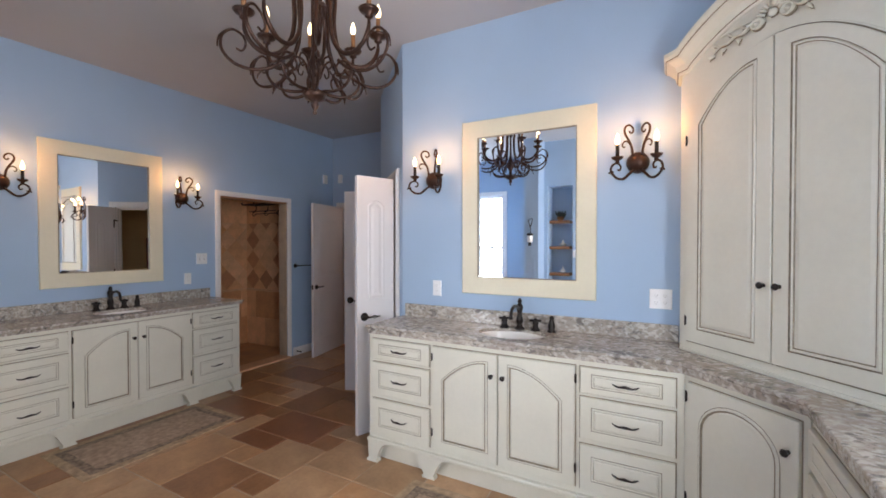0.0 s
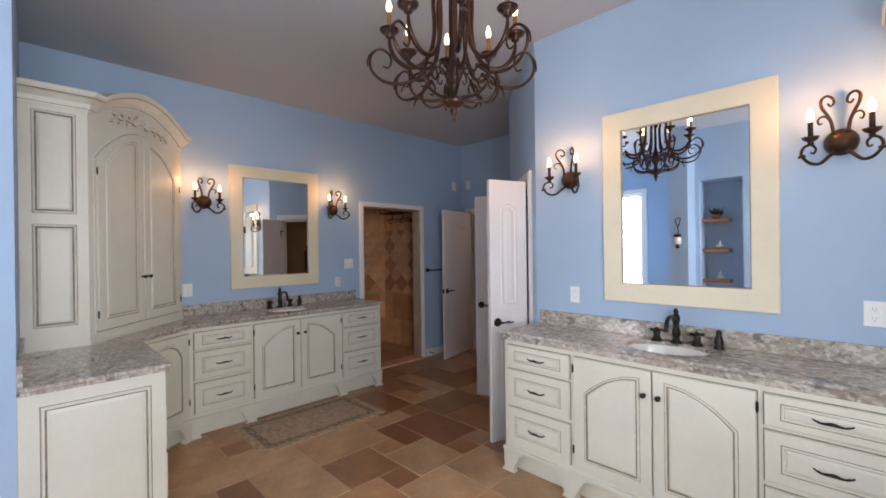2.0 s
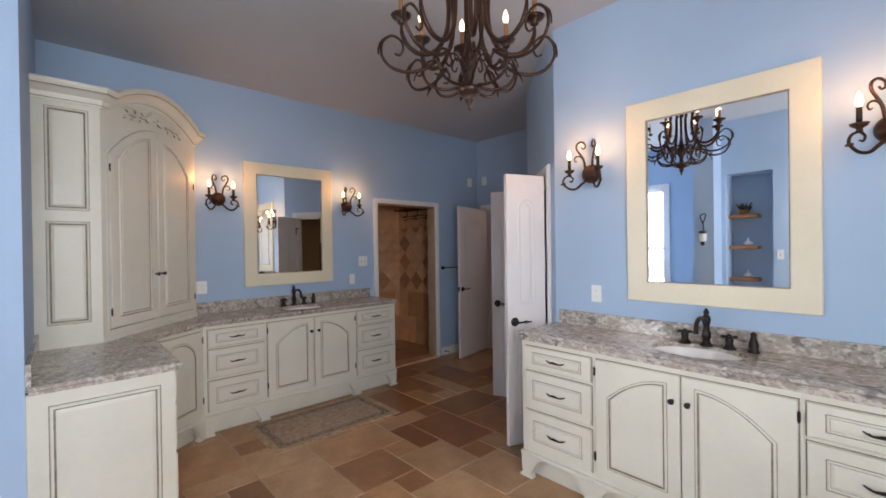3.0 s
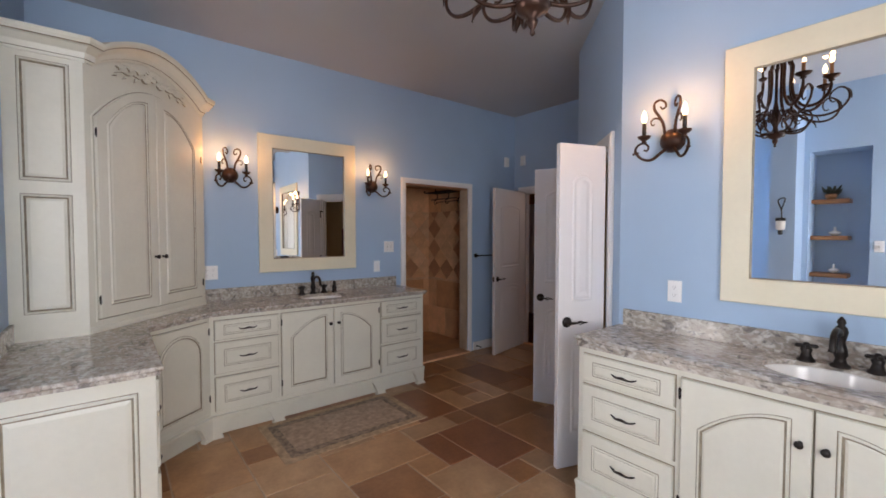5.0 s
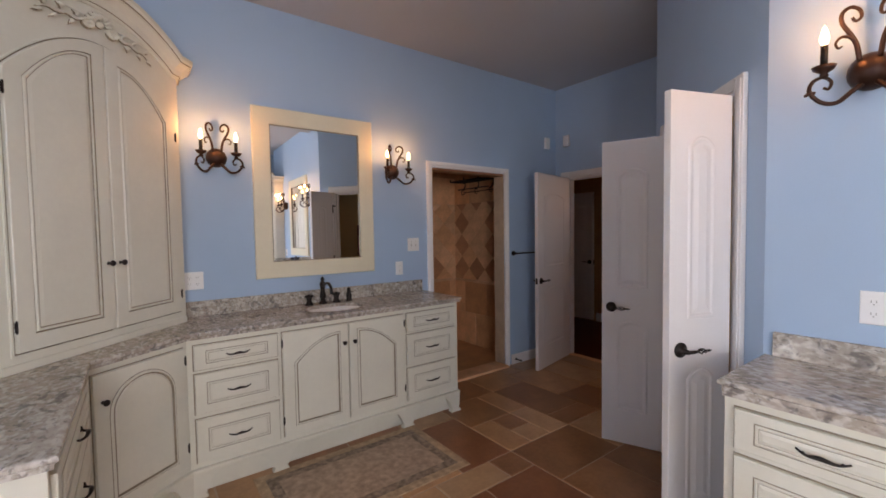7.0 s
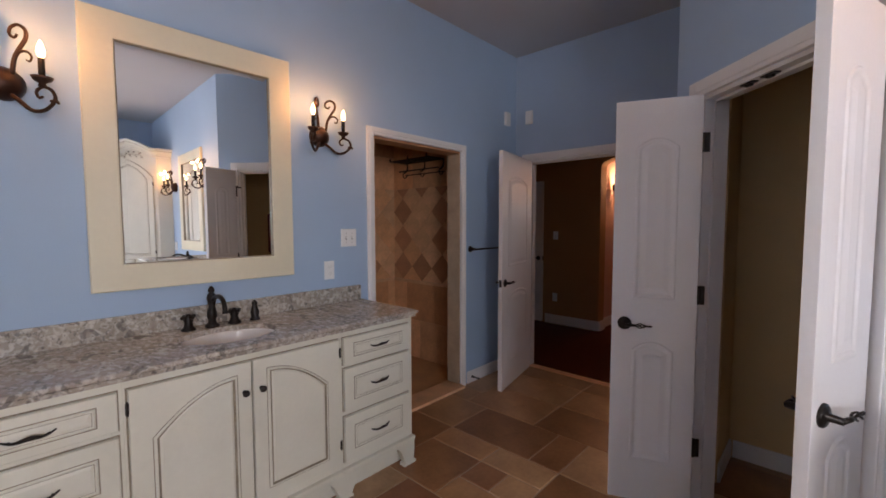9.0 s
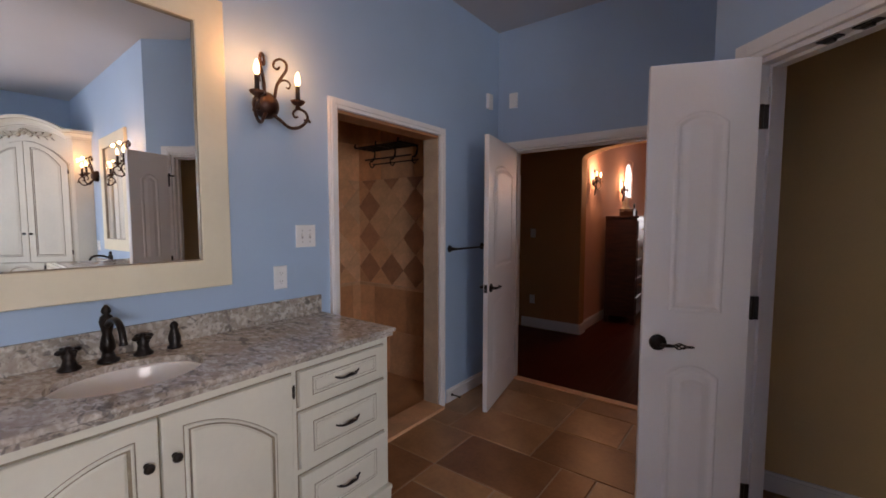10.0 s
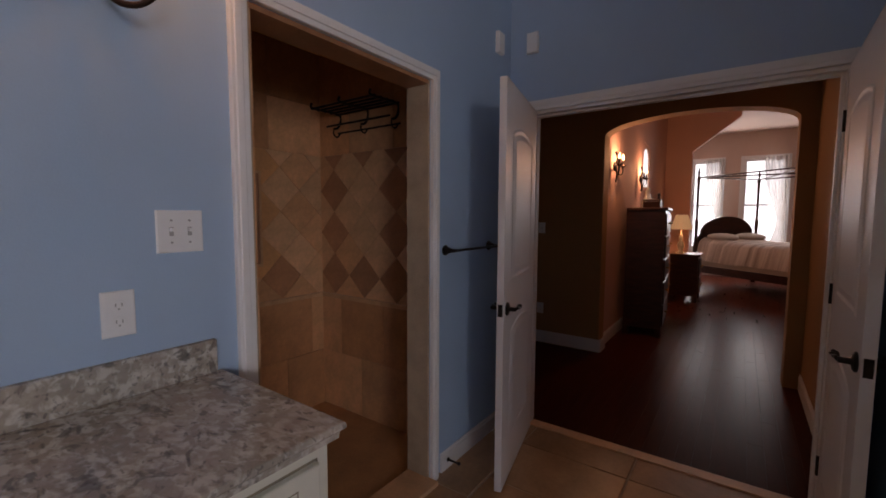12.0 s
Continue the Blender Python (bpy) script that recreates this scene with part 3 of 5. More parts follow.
# ---- corner towers ----
def crown_run(bm, path, prof, lines=(2, 6)):
    """Moulding along points (x, y, z, outward x, outward y)."""
    prev = None
    for x, y, z, ox, oy in path:
        ring = [bm.verts.new((x + ox * o, y + oy * o, z + u)) for o, u in prof]
        if prev:
            for i in range(len(ring) - 1):
                bm.faces.new((prev[i], prev[i + 1], ring[i + 1], ring[i])).material_index = 1 if i in lines else 0
        else:
            bm.faces.new(ring)
        prev = ring
    bm.faces.new(prev[::-1])


def carving_bm():
    """Carved spray: a shell with scrolls and leaves either side, on the x, z plane."""
    bm = bmesh.new()
    lathe(bm, [(0.018, 0), (0.017, 0.006), (0.010, 0.009), (0.001, 0.012)], (0, 0, 0.008), 12, axis="y")
    for k in range(7):
        a = radians(20 + 140 * k / 6)
        tube(bm, [(0.026 * math.cos(a), -0.006, 0.026 * math.sin(a)), (0.042 * math.cos(a), -0.011, 0.042 * math.sin(a)), (0.060 * math.cos(a), -0.004, 0.056 * math.sin(a))], [0.005, 0.007, 0.003], 6)
    for s in (-1, 1):
        lathe(bm, [(0.024, 0), (0.023, 0.010), (0.017, 0.012), (0.013, 0.005), (0.009, 0.006), (0.005, 0.013), (0.001, 0.014)], (0.052 * s, 0, -0.012), 14, axis="y")
        line = spline([(0.07 * s, -0.004, 0.0), (0.10 * s, -0.010, -0.024), (0.135 * s, -0.008, -0.018), (0.165 * s, -0.009, -0.034), (0.20 * s, -0.007, -0.030), (0.235 * s, -0.003, -0.048)], 4)
        tube(bm, line, [0.006 - 0.004 * i / len(line) for i in range(len(line))], 6)
        for x, z, a in ((0.095, -0.006, 60), (0.115, -0.034, -70), (0.15, -0.008, 55), (0.175, -0.046, -50), (0.21, -0.022, 40), (0.225, -0.056, -30)):
            c, q = math.cos(radians(a)), math.sin(radians(a))
            tube(bm, [(x * s, -0.004, z), ((x + 0.012 * c) * s, -0.010, z + 0.012 * q), ((x + 0.028 * c) * s, -0.003, z + 0.026 * q)], [0.0036, 0.0064, 0.001], 6)
    return bm


def tower(m, w, foot, side_m, side_w, ends, label, up=0.0):
    """Corner cupboard on the worktop. m: frame of its angled front; foot: plan corners in the world."""
    t = thing("corner_cupboard", m, label, "cupboard", "corner cupboards")
    inv = m.inverted()
    loc = [tuple((inv @ Vector((x, y, 0)))[:2]) for x, y in foot]
    bm = bmesh.new()
    prism(bm, loc, 0.922 + up, 2.48)
    za, zs = 2.635, 2.485
    arch = [(0.05 + (w - 0.10) * i / 24, zs + (za - zs) * math.sin(math.pi * i / 24) ** 0.85) for i in range(25)]
    slab_xz(bm, arch, -0.0005, 0.20)
    part("body", bm, CREAM, t)
    bm = bmesh.new()
    box(bm, 0.002, w - 0.002, -0.010, 0.01, 0.923 + up, 0.958, bevel=0.003)
    part("base_moulding", bm, CREAM, t)
    for left in (True, False):
        x0, x1 = (0.055, w / 2 - 0.003) if left else (w / 2 + 0.003, w - 0.055)
        bm = bmesh.new()
        h = 0.018
        relief(bm, lambda d: segment_arch(x0, x1, 1.000, 2.120, 2.372, left, 20, d), [(-0.016, 0.0, 0), (-0.014, 0.006, 0), (-0.007, 0.006, 0), (-0.005, 0.001, 1), (0, 0.001, 1), (0, h - 0.003, 0), (0.003, h, 0), (0.066, h, 0), (0.068, h - 0.005, 1), (0.071, h - 0.005, 1), (0.076, h + 0.002, 0), (0.083, h, 0), (0.086, h - 0.004, 1), (0.088, h - 0.004, 1), (0.104, h - 0.001, 0)])
        d = part("door", bm, CM, t)
        part("knob", knob_bm(), BLACK, d, "dark bronze round knob", True).location = (x1 - 0.030 if left else x0 + 0.030, -h, 1.325)
        for z in (1.105, 2.034):
            part("hinge", hinge_bm(), BLACK, d).location = (x0 - 0.004 if left else x1 + 0.004, -0.016, z)
    part("carving", carving_bm(), CREAM, t, "carved scroll and leaf spray", True).matrix_basis = Matrix.Translation((w / 2 - 0.01, -0.002, 2.464)) @ Matrix.Diagonal((1.22, 2.2, 1.0, 1))
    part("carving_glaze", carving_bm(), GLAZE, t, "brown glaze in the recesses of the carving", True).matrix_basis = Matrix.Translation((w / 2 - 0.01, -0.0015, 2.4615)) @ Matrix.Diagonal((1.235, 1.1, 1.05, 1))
    # crown: along the side, round the corner, over the arch
    prof = [(0.0, -0.092), (0.012, -0.092), (0.016, -0.080), (0.022, -0.078), (0.030, -0.050), (0.062, -0.022), (0.074, -0.019), (0.078, -0.014), (0.086, 0.0), (0.086, 0.020), (0.0, 0.020)]
    bm = bmesh.new()
    nrm = Vector((0, -1))
    path = []
    p0, p1 = [Vector(tuple((inv @ Vector((x, y, 0)))[:2])) for x, y in ends[:2]]
    sn = (p1 - p0)
    sn = Vector((sn.y, -sn.x)).normalized()
    mit = (sn + nrm) / max(0.3, 1 + sn.dot(nrm))
    left_side = (p1 - Vector((0, 0))).length < 0.05
    q0, q1 = [Vector(tuple((inv @ Vector((x, y, 0)))[:2])) for x, y in ends[2:]]
    qn = (q1 - q0)
    qn = Vector((qn.y, -qn.x)).normalized()
    mit2 = (qn + nrm) / max(0.3, 1 + qn.dot(nrm))
    path.append((p0.x, p0.y, zs, sn.x, sn.y))
    path.append((p1.x, p1.y, zs, mit.x, mit.y))
    path += [(x, 0, z, 0, -1) for x, z in arch]
    path.append((q0.x, q0.y, zs, mit2.x, mit2.y))
    path.append((q1.x, q1.y, zs, qn.x, qn.y))
    crown_run(bm, path, prof)
    part("crown", bm, CM, t, "stepped crown moulding with an arched middle")
    for z0, z1 in ((1.060, 1.680), (1.746, 2.363)):
        bm = bmesh.new()
        relief(bm, rect(0.055, side_w - 0.055, z0, z1), [(0, 0.0006, 1), (0.003, 0.001, 1), (0.007, 0.007, 0), (0.014, 0.008, 0), (0.019, 0.002, 1), (0.023, 0.002, 1), (0.036, 0.007, 0)])
        p = part("side_panel", bm, CM, t)
        p.matrix_basis = inv @ side_m
    return t


A0, A1 = Vector((-3.54, 0.26)), Vector((-4.27, 0.93))
mt = pose(A0.x, A0.y, 0, 0, 0, math.degrees(math.atan2(A1.y - A0.y, A1.x - A0.x)))
tower(mt, (A1 - A0).length, [(-3.54, -0.05), (-3.54, 0.26), (-4.27, 0.93), (XA, 0.93), (XA, -0.05)], pose(-3.54, -0.05, 0, 0, 0, 90), 0.31, ((-3.54, -0.05), (-3.54, 0.26), (-4.27, 0.93), (XA, 0.93)), "tall cream corner cupboard with arched doors on the west worktop")
B0, B1 = Vector((0.05, 2.56)), Vector((0.72, 1.84))
mt = pose(B0.x, B0.y, 0, 0, 0, math.degrees(math.atan2(B1.y - B0.y, B1.x - B0.x)))
tower(mt, (B1 - B0).length, [(0.05, YB), (0.05, 2.56), (0.72, 1.84), (XH, 1.84), (XH, YB)], pose(0.72, 1.84, 0, 0, 0, 0), 0.33, ((0.05, YB), (0.05, 2.56), (0.72, 1.84), (XH, 1.84)), "tall cream corner cupboard with arched doors on the north worktop", UP)


# ---- mirrors, sconces, basins, taps ----
def wall_mirror(m, label):
    t = thing("wall_mirror", m, label, "mirror", "vanity mirrors")
    w, h, b = 0.916, 1.218, 0.122
    bm = bmesh.new()
    relief(bm, rect(0, w, 0, h), [(0, 0.001, 0), (0, 0.024, 0), (0.004, 0.028, 0), (b - 0.008, 0.028, 0), (b - 0.004, 0.024, 0), (b, 0.022, 1), (b, 0.008, 1)])
    part("frame", bm, [MFRAME, GLAZE], t, "pale yellow painted wood frame")
    bm = bmesh.new()
    relief(bm, rect(b - 0.0005, w - b + 0.0005, b - 0.0005, h - b + 0.0005), [(0, 0.0100, 0), (0.0, 0.0114, 0), (0.022, 0.0118, 0)])
    part("glass", bm, MIRROR, t, "bevelled mirror glass")


wall_mirror(pose(XA + 0.006, 1.372, 1.135, -0.38, 0, 89.36), "large mirror in a pale yellow painted frame")
wall_mirror(pose(-1.317, YB, 1.148), "large mirror in a pale yellow painted frame")


def px(points, y=-0.055, s=1):
    # each arm stands in a plane splayed from the wall
    return [(s * (a - 250) * 0.00064, -0.026 - abs(a - 250) * 0.00060, (300 - b) * 0.00090) for a, b in points]


def candle(parent, x, y, z, h=0.075, k=1.0, sleeve=None):
    bm = bmesh.new()
    lathe(bm, [(0.006 * k, -0.034), (0.014 * k, -0.027), (0.010 * k, -0.018), (0.028 * k, -0.006), (0.034 * k, 0.006), (0.030 * k, 0.004), (0.012, 0.001)], (x, y, z), 14)
    part("cup", bm, IRON, parent, smooth=True)
    bm = bmesh.new()
    lathe(bm, [(0.0105, 0.0), (0.0105, h), (0.006, h + 0.002)], (x, y, z), 12)
    part("candle_sleeve", bm, sleeve or BLACK, parent, smooth=True)
    bm = bmesh.new()
    z += h
    lathe(bm, [(0.006, 0.0), (0.012, 0.014), (0.0142, 0.026), (0.0108, 0.044), (0.0055, 0.060), (0.001, 0.068)], (x, y, z), 12)
    part("bulb", bm, BULB, parent, "glowing flame-shaped bulb", True)


def sconce(m, label, watts=1.3):
    t = thing("wall_sconce", m, label, "sconce", "vanity sconces")
    bm = bmesh.new()
    lathe(bm, [(0.062, 0), (0.064, 0.012), (0.060, 0.030), (0.046, 0.050), (0.024, 0.064), (0.001, 0.068)], (0, 0, 0), 20, axis="y")
    part("wall_plate", bm, IRON, t, "domed hammered copper plate", True)
    for s in (-1, 1):
        bm = bmesh.new()
        low = spline(px([(225, 345), (185, 376), (138, 412), (85, 408), (44, 368), (54, 330), (90, 314), (118, 332), (110, 358), (92, 354)], s=-s), 5)
        tube(bm, low, [0.0085 - 0.004 * i / len(low) for i in range(len(low))], 8)
        tube(bm, spline(px([(62, 372), (40, 372), (28, 384)], s=-s), 4), [0.006] * 8 + [0.002], 6)
        tube(bm, px([(92, 318), (92, 292)], s=-s), 0.006, 8)
        part("arm", bm, IRON, t, smooth=True)
        bm = bmesh.new()
        top = spline(px([(212, 262), (200, 200), (178, 160), (150, 118), (150, 82), (178, 62), (208, 74), (214, 100), (196, 114), (182, 100)], y=-0.045, s=-s), 5)
        tube(bm, top, [0.008 - 0.0035 * i / len(top) for i in range(len(top))], 8)
        curl = spline(px([(196, 192), (176, 172), (148, 170), (130, 190), (138, 210), (152, 204)], y=-0.045, s=-s), 5)
        tube(bm, curl, [0.006 - 0.003 * i / len(curl) for i in range(len(curl))], 6)
        part("scroll", bm, IRON, t, smooth=True)
        x, y, z = px([(92, 280)], s=-s)[0]
        candle(t, x, y, z)
        bulb_lamp("sconce_light", m @ Vector((x, y - 0.028, z + 0.160)), watts)


for m in (pose(XA, 1.151, 1.965, 0, 0, 90), pose(XA, 2.485, 1.965, 0, 0, 90), pose(-1.558, YB, 1.975), pose(-0.171, YB, 1.980)):
    sconce(m, "bronze scroll wall sconce with two lit candle bulbs")


def basin(m, label):
    t = thing("basin", m, label, "sink", "basins")
    bm = bmesh.new()
    seg = 32
    prev = None
    for r, z in ((1.10, 0.884), (1.0, 0.886), (0.985, 0.878), (0.95, 0.84), (0.82, 0.79), (0.55, 0.765), (0.12, 0.758)):
        ring = [bm.verts.new((0.205 * r * math.cos(2 * math.pi * k / seg), 0.15 * r * math.sin(2 * math.pi * k / seg), z - 0.003)) for k in range(seg)]
        if prev:
            for k in range(seg):
                bm.faces.new((prev[k], prev[(k + 1) % seg], ring[(k + 1) % seg], ring[k]))
        prev = ring
    bm.faces.new(prev)
    part("bowl", bm, PORCELAIN, t, smooth=True)
    bm = bmesh.new()
    lathe(bm, [(0.024, 0.756), (0.024, 0.760), (0.008, 0.758)], seg=16)
    part("drain", bm, BLACK, t, "dark bronze drain", True)


def tap(m, label):
    t = thing("faucet", m, label, "faucet", "faucets")
    bm = bmesh.new()
    lathe(bm, [(0.028, 0), (0.028, 0.008), (0.018, 0.014), (0.014, 0.030), (0.020, 0.042), (0.018, 0.060), (0.012, 0.085), (0.016, 0.105), (0.019, 0.120), (0.015, 0.135), (0.008, 0.142), (0.013, 0.150), (0.010, 0.160), (0.003, 0.170)], seg=16)
    sp = spline([(0, -0.01, 0.112), (0, -0.05, 0.130), (0, -0.095, 0.136), (0, -0.130, 0.122), (0, -0.144, 0.094), (0, -0.146, 0.076)], 5)
    tube(bm, sp, [0.009] * (len(sp) - 3) + [0.010, 0.011, 0.0115], 10)
    part("spout", bm, BLACK, t, smooth=True)
    for s in (-1, 1):
        bm = bmesh.new()
        lathe(bm, [(0.027, 0), (0.027, 0.006), (0.018, 0.014), (0.014, 0.030), (0.018, 0.042), (0.012, 0.050), (0.012, 0.058), (0.006, 0.066)], (0.088 * s, 0, 0), 14)
        for a in (20, 110):
            c, q = math.cos(radians(a)) * 0.032, math.sin(radians(a)) * 0.032
            tube(bm, [(0.088 * s - c, -q, 0.054), (0.088 * s - c * 0.8, -q * 0.8, 0.054), (0.088 * s, 0, 0.054), (0.088 * s + c * 0.8, q * 0.8, 0.054), (0.088 * s + c, q, 0.054)], [0.004, 0.0075, 0.0055, 0.0075, 0.004], 8)
        part("handle", bm, BLACK, t, "dark bronze cross handle", True)
    return t


def soap_pump(m, label):
    bm = bmesh.new()
    lathe(bm, [(0.022, 0), (0.022, 0.006), (0.016, 0.012), (0.019, 0.035), (0.013, 0.055), (0.010, 0.066), (0.013, 0.074), (0.008, 0.084), (0.002, 0.088)], seg=14)
    ob = part("spray_head", bm, BLACK, smooth=True)
    ob.matrix_world = m
    tagged(ob, label, "spray head")


for m in (pose(-4.135, 1.83, 0.016, 0, 0, 90), pose(-0.875, 2.50, 0.036)):
    basin(m, "oval white porcelain basin set under the granite")
for m in (pose(XA + 0.09, 1.822, 0.922, 0, 0, 90) @ Matrix.Scale(1.2, 4), pose(-0.868, YB - 0.082, 0.922 + UP) @ Matrix.Scale(1.2, 4)):
    tap(m, "dark bronze widespread faucet with cross handles")
    soap_pump(m @ pose(0.175, 0.0, 0), "dark bronze side spray beside the faucet")


def wall_plate(m, gangs, kind, label):
    """Cover plate with sockets or rocker switches."""
    w = 0.072 + 0.046 * (gangs - 1)
    t = thing("wall_socket" if kind == "socket" else "light_switch", m, label, "socket" if kind == "socket" else "switch")
    bm = bmesh.new()
    relief(bm, rect(-w / 2, w / 2, -0.058, 0.058), [(0, 0, 0), (0, 0.003, 0), (0.003, 0.006, 0), (0.01, 0.0065, 0)])
    part("plate", bm, PLASTIC, t)
    for g in range(gangs):
        x = (g - (gangs - 1) / 2) * 0.046
        if kind == "socket":
            for z in (-0.021, 0.021):
                bm = bmesh.new()
                relief(bm, [(x + 0.0165 * math.cos(2 * math.pi * k / 12), z + 0.015 * math.sin(2 * math.pi * k / 12)) for k in range(12)], [(0, 0.006, 0), (0, 0.008, 0), (0.002, 0.0085, 0)])
                o = part("outlet", bm, PLASTIC, t)
                bm = bmesh.new()
                for a in (-0.0065, 0.0065):
                    box(bm, x + a - 0.0012, x + a + 0.0012, -0.0092, -0.008, z - 0.002, z + 0.007)
                box(bm, x - 0.002, x + 0.002, -0.0092, -0.008, z - 0.010, z - 0.006)
                part("slots", bm, SLOT, o)
        else:
            bm = bmesh.new()
            box(bm, x - 0.0045, x + 0.0045, -0.019, -0.006, 0.000, 0.009, bevel=0.001)
            part("toggle", bm, PLASTIC, t)
            bm = bmesh.new()
            box(bm, x - 0.0055, x + 0.0055, -0.0072, -0.006, -0.012, 0.012)
            part("toggle_slot", bm, SLOT, t)
            for z in (-0.030, 0.030):
                bm = bmesh.new()
                lathe(bm, [(0.0035, 0.006), (0.0035, 0.0073), (0.001, 0.0077)], (x, 0, z), 8, axis="y")
                part("screw", bm, SLOT, t)


wall_plate(pose(XA, 0.990, 1.155, 0, 0, 90), 2, "socket", "white double wall socket on the blue wall")
wall_plate(pose(XA, 2.545, 1.137, 0, 0, 90), 1, "socket", "white wall socket above the granite splash")
wall_plate(pose(XA, 2.695, 1.34, 0, 0, 90), 2, "switch", "white double light switch beside the shower casing")
wall_plate(pose(-1.537, YB, 1.168), 1, "socket", "white wall socket above the granite splash")
wall_plate(pose(-0.046, YB, 1.180), 2, "socket", "white double wall socket beside the tall cupboard")
wall_plate(pose(-1.10, -0.93, 1.353, 0, 0, 180), 1, "switch", "white light switch beside the blue niche")
for m in (pose(XA, 4.52, 2.435, 0, 0, 90), pose(-4.275, YD, 2.455)):
    bm = bmesh.new()
    relief(bm, rect(-0.036, 0.036, -0.062, 0.062), [(0, 0, 0), (0, 0.022, 0), (0.004, 0.027, 0), (0.010, 0.028, 0)])
    ob = part("wall_sensor", bm, PLASTIC)
    ob.matrix_world = m
    tagged(ob, "small white plastic sensor box high on the wall", "sensor", "wall sensors")


# ---- chandelier ----
def chandelier(m, label):
    t = thing("chandelier", m, label, "chandelier")
    bm = bmesh.new()
    lathe(bm, [(0.001, 2.105), (0.009, 2.113), (0.006, 2.124), (0.014, 2.138), (0.019, 2.150), (0.013, 2.160), (0.044, 2.176), (0.056, 2.194), (0.050, 2.206), (0.020, 2.214), (0.014, 2.245), (0.026, 2.285), (0.032, 2.325), (0.018, 2.37), (0.010, 2.42), (0.009, 2.62), (0.018, 2.66), (0.010, 2.70), (0.010, 2.80), (0.030, 2.85), (0.012, 2.88), (0.010, 2.96)], seg=16)
    part("stem", bm, IRON, t, smooth=True)
    bm = bmesh.new()
    lathe(bm, [(0.010, 2.955), (0.03, 2.99), (0.065, 3.035), (0.07, 3.077)], seg=20)
    part("ceiling_canopy", bm, IRON, t, smooth=True)
    for k in range(8):
        turn = Matrix.Rotation(radians(45 * k + 5), 4, "Z")

        def ring(pts):
            return [turn @ Vector((r, o, z)) for r, o, z in pts]

        bm = bmesh.new()
        arm = ring(spline([(0.026, 0, 2.80), (0.066, 0, 2.76), (0.090, 0, 2.66), (0.086, 0, 2.53), (0.102, 0, 2.43), (0.150, 0, 2.362), (0.212, 0, 2.352), (0.262, 0, 2.385), (0.288, 0, 2.435), (0.292, 0, 2.49)], 5))
        tube(bm, arm, [0.0102] * (len(arm) - 6) + [0.0095, 0.009, 0.008, 0.007, 0.007, 0.007], 8)
        part("arm", bm, IRON, t, smooth=True)
        bm = bmesh.new()
        outer = ring(spline([(0.13, 0.0, 2.33), (0.19, 0.008, 2.285), (0.265, 0.012, 2.268), (0.335, 0.010, 2.288), (0.378, 0.005, 2.342), (0.374, 0, 2.402), (0.336, -0.004, 2.432), (0.297, -0.004, 2.412), (0.285, 0, 2.374), (0.300, 0, 2.345), (0.322, 0, 2.352)], 5))
        tube(bm, outer, [0.0085 - 0.0045 * i / len(outer) for i in range(len(outer))], 7)
        inner = ring(spline([(0.048, 0, 2.205), (0.11, 0, 2.198), (0.168, 0, 2.215), (0.200, 0, 2.262), (0.184, 0, 2.312), (0.140, 0, 2.322), (0.114, 0, 2.292), (0.126, 0, 2.262), (0.150, 0, 2.268)], 5))
        tube(bm, inner, [0.0075 - 0.0035 * i / len(inner) for i in range(len(inner))], 7)
        small = ring(spline([(0.02, 0, 2.27), (0.05, 0, 2.345), (0.085, 0, 2.352), (0.098, 0, 2.318), (0.078, 0, 2.298), (0.066, 0, 2.315)], 5))
        tube(bm, small, [0.0055 - 0.0025 * i / len(small) for i in range(len(small))], 6)
        part("scroll", bm, IRON, t, smooth=True)
        for base, tip, wd in (((0.352, 0, 2.428), (0.392, 0.008, 2.345), 0.011), ((0.186, 0, 2.285), (0.240, 0.016, 2.228), 0.013)):
            bm = bmesh.new()
            a, b = Vector(base), Vector(tip)
            d = (b - a)
            sd = Vector((0, wd, 0))
            nrm = d.cross(sd).normalized() * 0.004
            rows = []
            for u, f in ((0, 0.3), (0.25, 0.9), (0.5, 1.0), (0.75, 0.6), (1, 0.06)):
                c = a + d * u + nrm * 4 * math.sin(math.pi * u)
                rows.append([bm.verts.new(turn @ (c - sd * f)), bm.verts.new(turn @ (c + nrm)), bm.verts.new(turn @ (c + sd * f)), bm.verts.new(turn @ (c - nrm))])
            for p, q in zip(rows, rows[1:]):
                for i in range(4):
                    bm.faces.new((p[i], p[(i + 1) % 4], q[(i + 1) % 4], q[i]))
            bm.faces.new(rows[0])
            bm.faces.new(rows[-1])
            part("leaf", bm, IRON, t, "curled iron leaf")
        at = turn @ Vector((0.292, 0, 2.512))
        candle(t, at.x, at.y, at.z, 0.085, 1.35, CANDLE)
        bulb_lamp("chandelier_light", m @ (at + Vector((0, 0, 0.20))), 0.15)


chandelier(pose(-1.425, 1.395, -0.016), "bronze scrollwork chandelier with eight lit candle bulbs")


